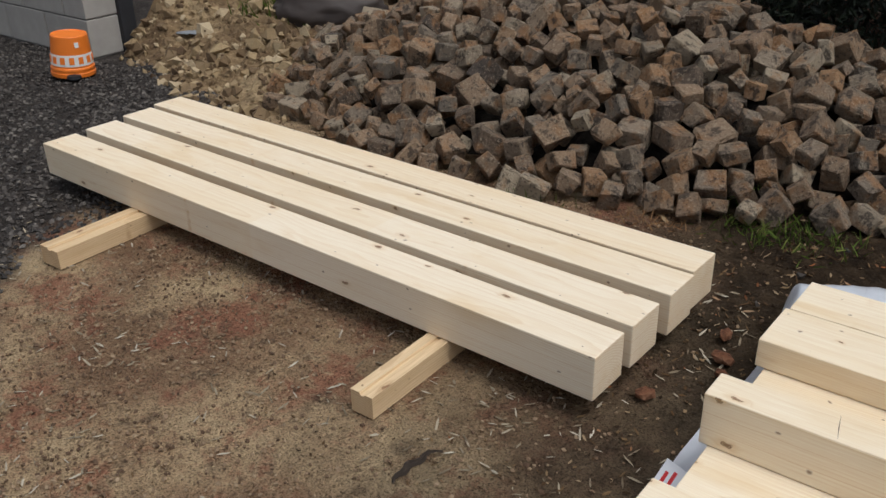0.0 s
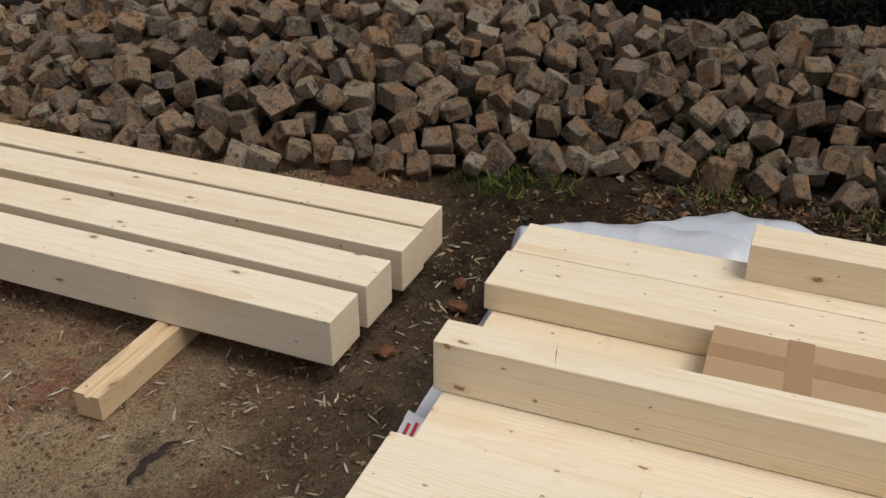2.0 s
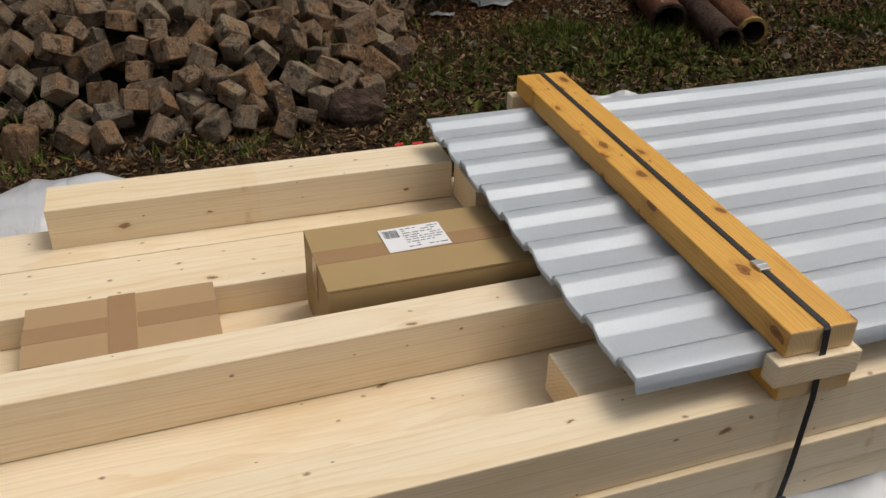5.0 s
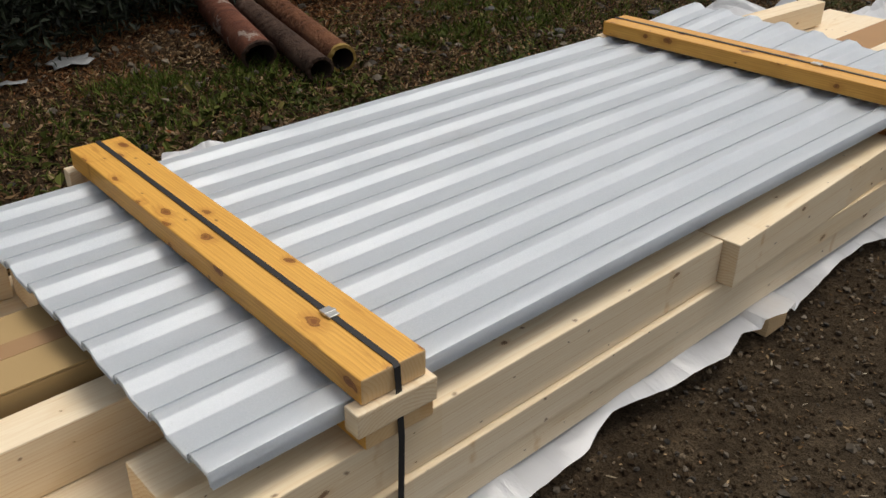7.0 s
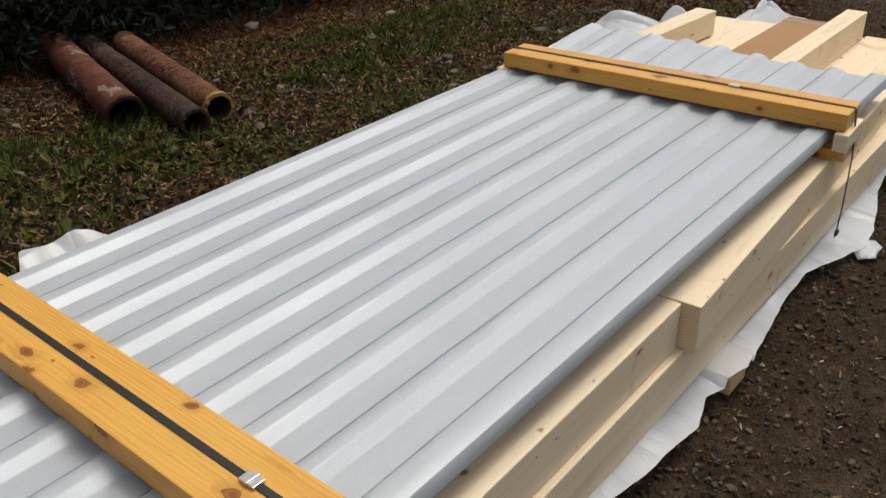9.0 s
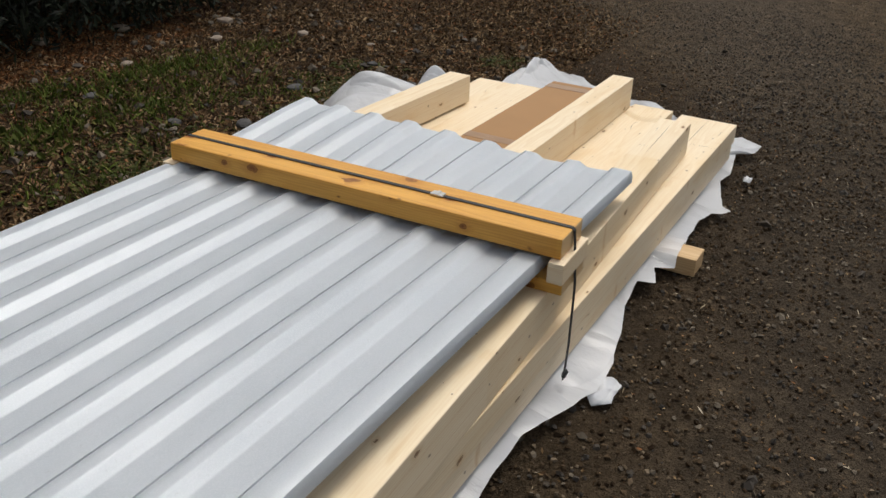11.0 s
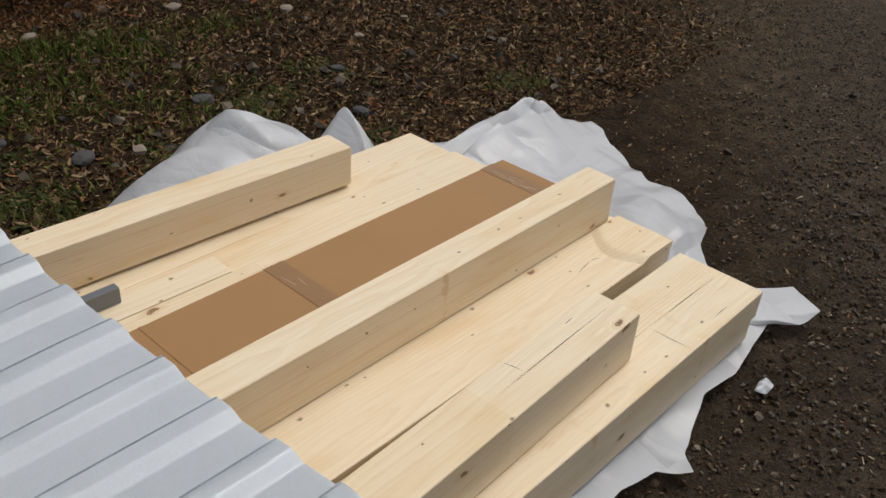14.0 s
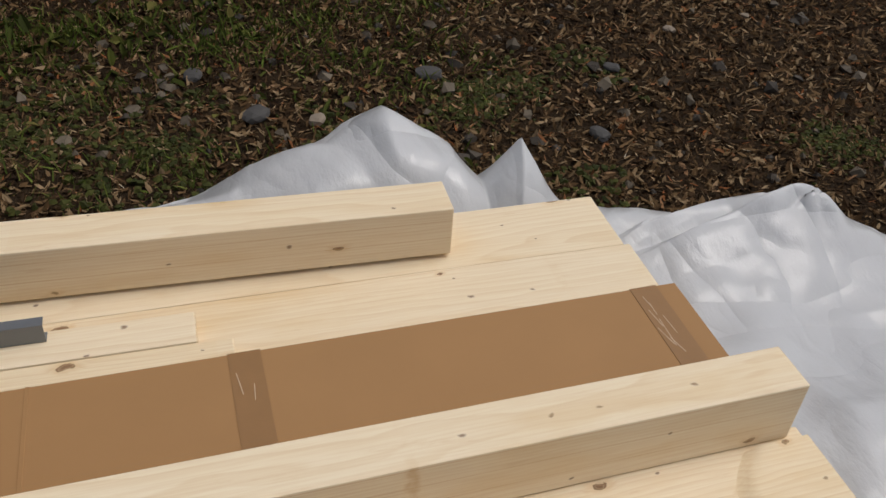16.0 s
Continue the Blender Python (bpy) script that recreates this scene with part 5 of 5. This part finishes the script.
scatter("leaf_litter", sample(13000, 1.5, 8.0, -0.9, 2.8, lambda x, y: not in_film(x, y)), LEAF, LEAF_F, LITTER, (0.003, 0.008), 0.3, "fine brown leaf scraps trodden into the lane", "leaf litter", 76)
scatter("pebbles", sample(16000, 4.6, 8.5, -0.9, 3.2, lambda x, y: not in_film(x, y) and not mulch_zone(x, y)), LUMP, LUMP_F, PEBBLES, (0.0025, 0.0075), 0.6, "fine brown-grey gravel of the lane", "gravel", 71)
scatter("pebbles", sample(220, 1.6, 7.5, -0.9, 2.4, lambda x, y: not in_film(x, y) and not mulch_zone(x, y)), LUMP, LUMP_F, PEBBLES, (0.010, 0.020), 0.5, "larger stones trodden into the lane", "stones", 72)
scatter("pebbles", sample(7000, 5.0, 10.0, -0.5, 5.0, lambda x, y: not mulch_zone(x, y)), LUMP, LUMP_F, PEBBLES, (0.002, 0.008), 0.6, "brown-grey gravel stones", "gravel", 37)
scatter("pebbles", sample(700, -1.0, 6.5, 2.1, 4.6, off_pile), LUMP, LUMP_F, PEBBLES, (0.010, 0.030), 0.5, "scattered grey stones among leaf litter", "stones", 38)
scatter("chippings", sample(20000, -7.0, -3.0, 0.2, 2.95, lambda x, y: -x - 0.55 * y > 2.4 + 0.4 * cloud((x, y), 1.5, 3) and not (x < -5.2 and y > 2.75)), LUMP, LUMP_F, CHIPPINGS, (0.004, 0.014), 0.4, "dark slate-grey gravel", "gravel", 39)
scatter("pebbles", sample(110, -3.4, -0.5, -0.2, 1.9, lambda x, y: True), LUMP, LUMP_F, CRUMBS, (0.004, 0.011), 0.5, "small stones on bare earth", "stones", 40)

NEEDLE = speckled("fallen_needles", [(0.0, (0.05, 0.02, 0.008)), (0.5, (0.13, 0.052, 0.018)), (1.0, (0.24, 0.11, 0.042))], 0.85, 0.2, 0.1)
scatter("needle_litter", sample(24000, 0.8, 5.6, 3.6, 5.0, lambda x, y: off_pile(x, y) and y + 0.4 * cloud((x, y), 1.6, 3, 5.0) + rng.normal(0, 0.15) > 4.0 and cloud((x, y), 1.4, 2, 15.0) > -0.3), SLIVER, LEAF_F, NEEDLE, (0.008, 0.026), 0.4, "orange-brown conifer needles under the hedge", "needle litter", 73)

BLADE = [(-0.05, 0, 0), (0.05, 0, 0), (0.045, 0.10, 0.5), (-0.045, 0.10, 0.5), (0.0, 0.32, 1.0)]
BLADE_F = [(0, 1, 2, 3), (3, 2, 4)]


def grass_keep(x, y):
    return off_pile(x, y) and cloud((x, y), 1.1, 3, 12.0) > -0.02


tufts = sample(2200, 0.6, 4.9, 2.35, 4.3, grass_keep)
scatter("grass", tufts, BLADE, BLADE_F, GRASS, (0.018, 0.05), 0.5, "short green grass among leaf litter", "grass", 41)
centres = [(1.55, 3.75), (1.25, 3.35), (2.35, 3.45), (2.62, 3.30), (1.9, 3.2), (2.2, 3.75), (-1.1, 2.72), (-0.95, 2.80), (-0.3, 2.95), (0.15, 2.92), (-2.0, 2.48), (3.7, 3.3), (4.0, 3.1), (4.3, 3.4), (3.4, 3.0), (4.6, 3.2), (0.95, 3.5), (0.4, 2.85)]
tufts = []
for cx, cy in centres:
    for _ in range(80):
        x, y = rng.normal(cx, 0.09), rng.normal(cy, 0.07)
        tufts.append((x, y, max(ground_z(x, y), pile_z(x, y) - 0.03)))
scatter("grass", tufts, BLADE, BLADE_F, GRASS, (0.02, 0.07), 0.55, "tufts of green grass", "grass", 42)
WEED = [(0, 0, 0), (0.35, 0.24, 0.25), (0.8, 0.22, 0.32), (1.1, 0, 0.22), (0.8, -0.22, 0.32), (0.35, -0.24, 0.25)]
scatter("weeds", sample(2200, 0.7, 5.0, 2.3, 4.4, lambda x, y: grass_keep(x, y) and cloud((x, y), 1.1, 3, 12.0) > 0.1), WEED, [(0, 1, 2, 3), (0, 3, 4, 5)], WEEDS, (0.014, 0.042), 0.25, "small broad-leaved green weeds", "weeds", 43)
scatter("moss", sample(5200, 2.4, 5.6, 2.05, 3.2, lambda x, y: cloud((x, y), 1.7, 3, 21.0) > 0.12), LUMP, LUMP_F, MOSS, (0.006, 0.016), 0.5, "yellow-green moss patches", "moss", 44)
tufts = []
for cx, cy, s in ((-1.55, 2.58, 0.07), (-1.45, 2.62, 0.05)):
    for _ in range(50):
        x, y = rng.normal(cx, s), rng.normal(cy, s * 0.6)
        tufts.append((x, y, ground_z(x, y)))
scatter("dry_grass", tufts, BLADE, BLADE_F, DRYGRASS, (0.02, 0.05), 0.8, "tuft of dry orange grass", "dry grass", 45)
tufts = []
for cx, cy in ((-4.25, 3.85), (-4.65, 3.55), (-4.35, 3.75), (-4.75, 3.7)):
    for _ in range(200):
        x, y = rng.normal(cx, 0.10), rng.normal(cy, 0.08)
        tufts.append((x, y, max(mound_z(x, y), pile_z(x, y)) - 0.01))
scatter("grass", tufts, BLADE, BLADE_F, GRASS, (0.04, 0.11), 0.45, "green grass on the clay mound", "grass", 46)

GREEN = [(4.38, 3.78), (4.7, 3.89), (4.98, 3.79), (5.01, 3.58), (4.02, 3.96), (4.7, 3.89), (5.43, 3.72), (3.74, 3.54), (3.99, 3.55), (4.3, 3.33), (4.61, 3.5), (2.13, 3.77), (1.92, 3.79), (2.53, 3.67), (4.19, 3.98), (2.02, 3.87), (2.13, 3.74), (2.56, 3.62), (1.29, 4.15), (0.85, 3.46), (-0.38, 3.21), (-1.18, 2.83)]
MOSSY = [(5.02, 2.84), (4.13, 2.77), (3.73, 2.87), (6.06, 2.4), (5.07, 2.92), (6.07, 2.44), (5.21, 2.97)]
tufts, cushions = [], []
for cx, cy in GREEN:
    for _ in range(230):
        x, y = rng.normal(cx, 0.12), rng.normal(cy, 0.09)
        tufts.append((x, y, max(ground_z(x, y), pile_z(x, y) - 0.03)))
scatter("grass", tufts, BLADE, BLADE_F, GRASS, (0.02, 0.068), 0.6, "clumps of fresh green grass in leaf litter", "grass", 74)
for cx, cy in MOSSY:
    for _ in range(260):
        x, y = rng.normal(cx, 0.07), rng.normal(cy, 0.06)
        cushions.append((x, y, ground_z(x, y)))
scatter("moss", cushions, LUMP, LUMP_F, MOSS, (0.006, 0.014), 0.5, "cushions of yellow-green moss", "moss", 75)

STONES = [(4.95, 3.05, 0.045), (4.38, 2.89, 0.045), (4.22, 3.16, 0.036), (5.35, 2.6, 0.036), (5.57, 2.99, 0.03), (4.26, 3.75, 0.045)]
PALE_STONES = [(4.76, 4.05, 0.035), (5.88, 3.72, 0.04), (5.84, 4.32, 0.05), (4.34, 4.77, 0.04), (4.04, 4.53, 0.05), (4.79, 4.78, 0.05), (5.3, 4.68, 0.05), (5.46, 4.05, 0.04), (4.55, 2.83, 0.028), (5.91, 3.23, 0.026)]
SHARDS = [(-0.93, 1.88, 0.035), (-1.03, 1.595, 0.03), (-0.97, 2.0, 0.028), (-0.90, 1.80, 0.024)]
TWIG = (-1.327, 1.0)
scrap(1.58, 4.16, 0.085, 12, 0.012, GREYFOIL, "creased pale grey foil scrap on the soil")
scrap(1.91, 4.32, 0.15, 14, 0.012, GREYFOIL, "creased pale grey foil scrap on the soil")
# more grass and weeds in front of the pipes
patches = sample(11000, 0.9, 5.2, 2.45, 4.1, lambda x, y: off_pile(x, y) and cloud((x, y), 1.3, 3, 31.0) > 0.28 + rng.normal(0, 0.08))
scatter("grass", patches, BLADE, BLADE_F, GRASS, (0.02, 0.055), 0.6, "green grass growing through leaf litter", "grass", 48)
centres = [(1.5, 3.3), (1.75, 3.55), (2.1, 3.3), (2.45, 3.45), (2.3, 3.15), (1.9, 2.95), (2.75, 3.2), (3.5, 3.55), (3.9, 3.45), (4.3, 3.6), (1.35, 2.85), (1.6, 2.6)]
tufts = []
for cx, cy in centres:
    for _ in range(140):
        x, y = rng.normal(cx, 0.17), rng.normal(cy, 0.13)
        if off_pile(x, y):
            tufts.append((x, y, ground_z(x, y)))
scatter("weeds", tufts, WEED, [(0, 1, 2, 3), (0, 3, 4, 5)], WEEDS, (0.018, 0.055), 0.5, "broad-leaved green weeds and grass", "weeds", 47)
for k, (x, y, r) in enumerate(STONES):
    rock("stone", x, y, r * 0.12, r, r * 0.75, r * 0.4, 40 + k, STONE_GREY, "loose grey stone lying among leaf litter", "stone", 37 * k, 2)
for k, (x, y, r) in enumerate(PALE_STONES):
    rock("stone", x, y, r * 0.15, r, r * 0.8, r * 0.45, 80 + k, STONE_PALE, "loose pale stone lying among leaf litter", "stone", 53 * k, 2)
for k, (x, y, r) in enumerate(SHARDS):
    rock("brick_shard", x, y, 0.012, r, r * 0.7, 0.016, 60 + k, RUST_LIGHT, "broken reddish brick shard on trodden soil", "brick shard", 50 * k, 1)


def bark_strip():
    bm = bmesh.new()
    rows = []
    for k in range(13):
        t = k / 12
        x, y = -0.085 + 0.17 * t, 0.03 * math.sin(t * 2.6) + 0.006 * math.sin(t * 17)
        w = 0.011 * math.sin(math.pi * min(0.97, t + 0.03)) + 0.003
        rows.append([bm.verts.new((x, y + s * w, 0.006 + z + 0.004 * math.sin(t * 9))) for s, z in ((-1, 0.0), (-0.3, 0.006), (0.4, 0.005), (1, 0.0))])
    for a, b in zip(rows, rows[1:]):
        for i in range(3):
            bm.faces.new((a[i], b[i], b[i + 1], a[i + 1]))
    bmesh.ops.solidify(bm, geom=bm.faces[:], thickness=0.003)
    ob = link("bark_strip", bm, BARK)
    ob.matrix_world = pose(TWIG[0], TWIG[1], 0.004, 0, 0, 78) @ Matrix.Scale(0.95, 4)
    tagged(ob, "curved strip of dark bark on bare earth", "bark strip")


bark_strip()
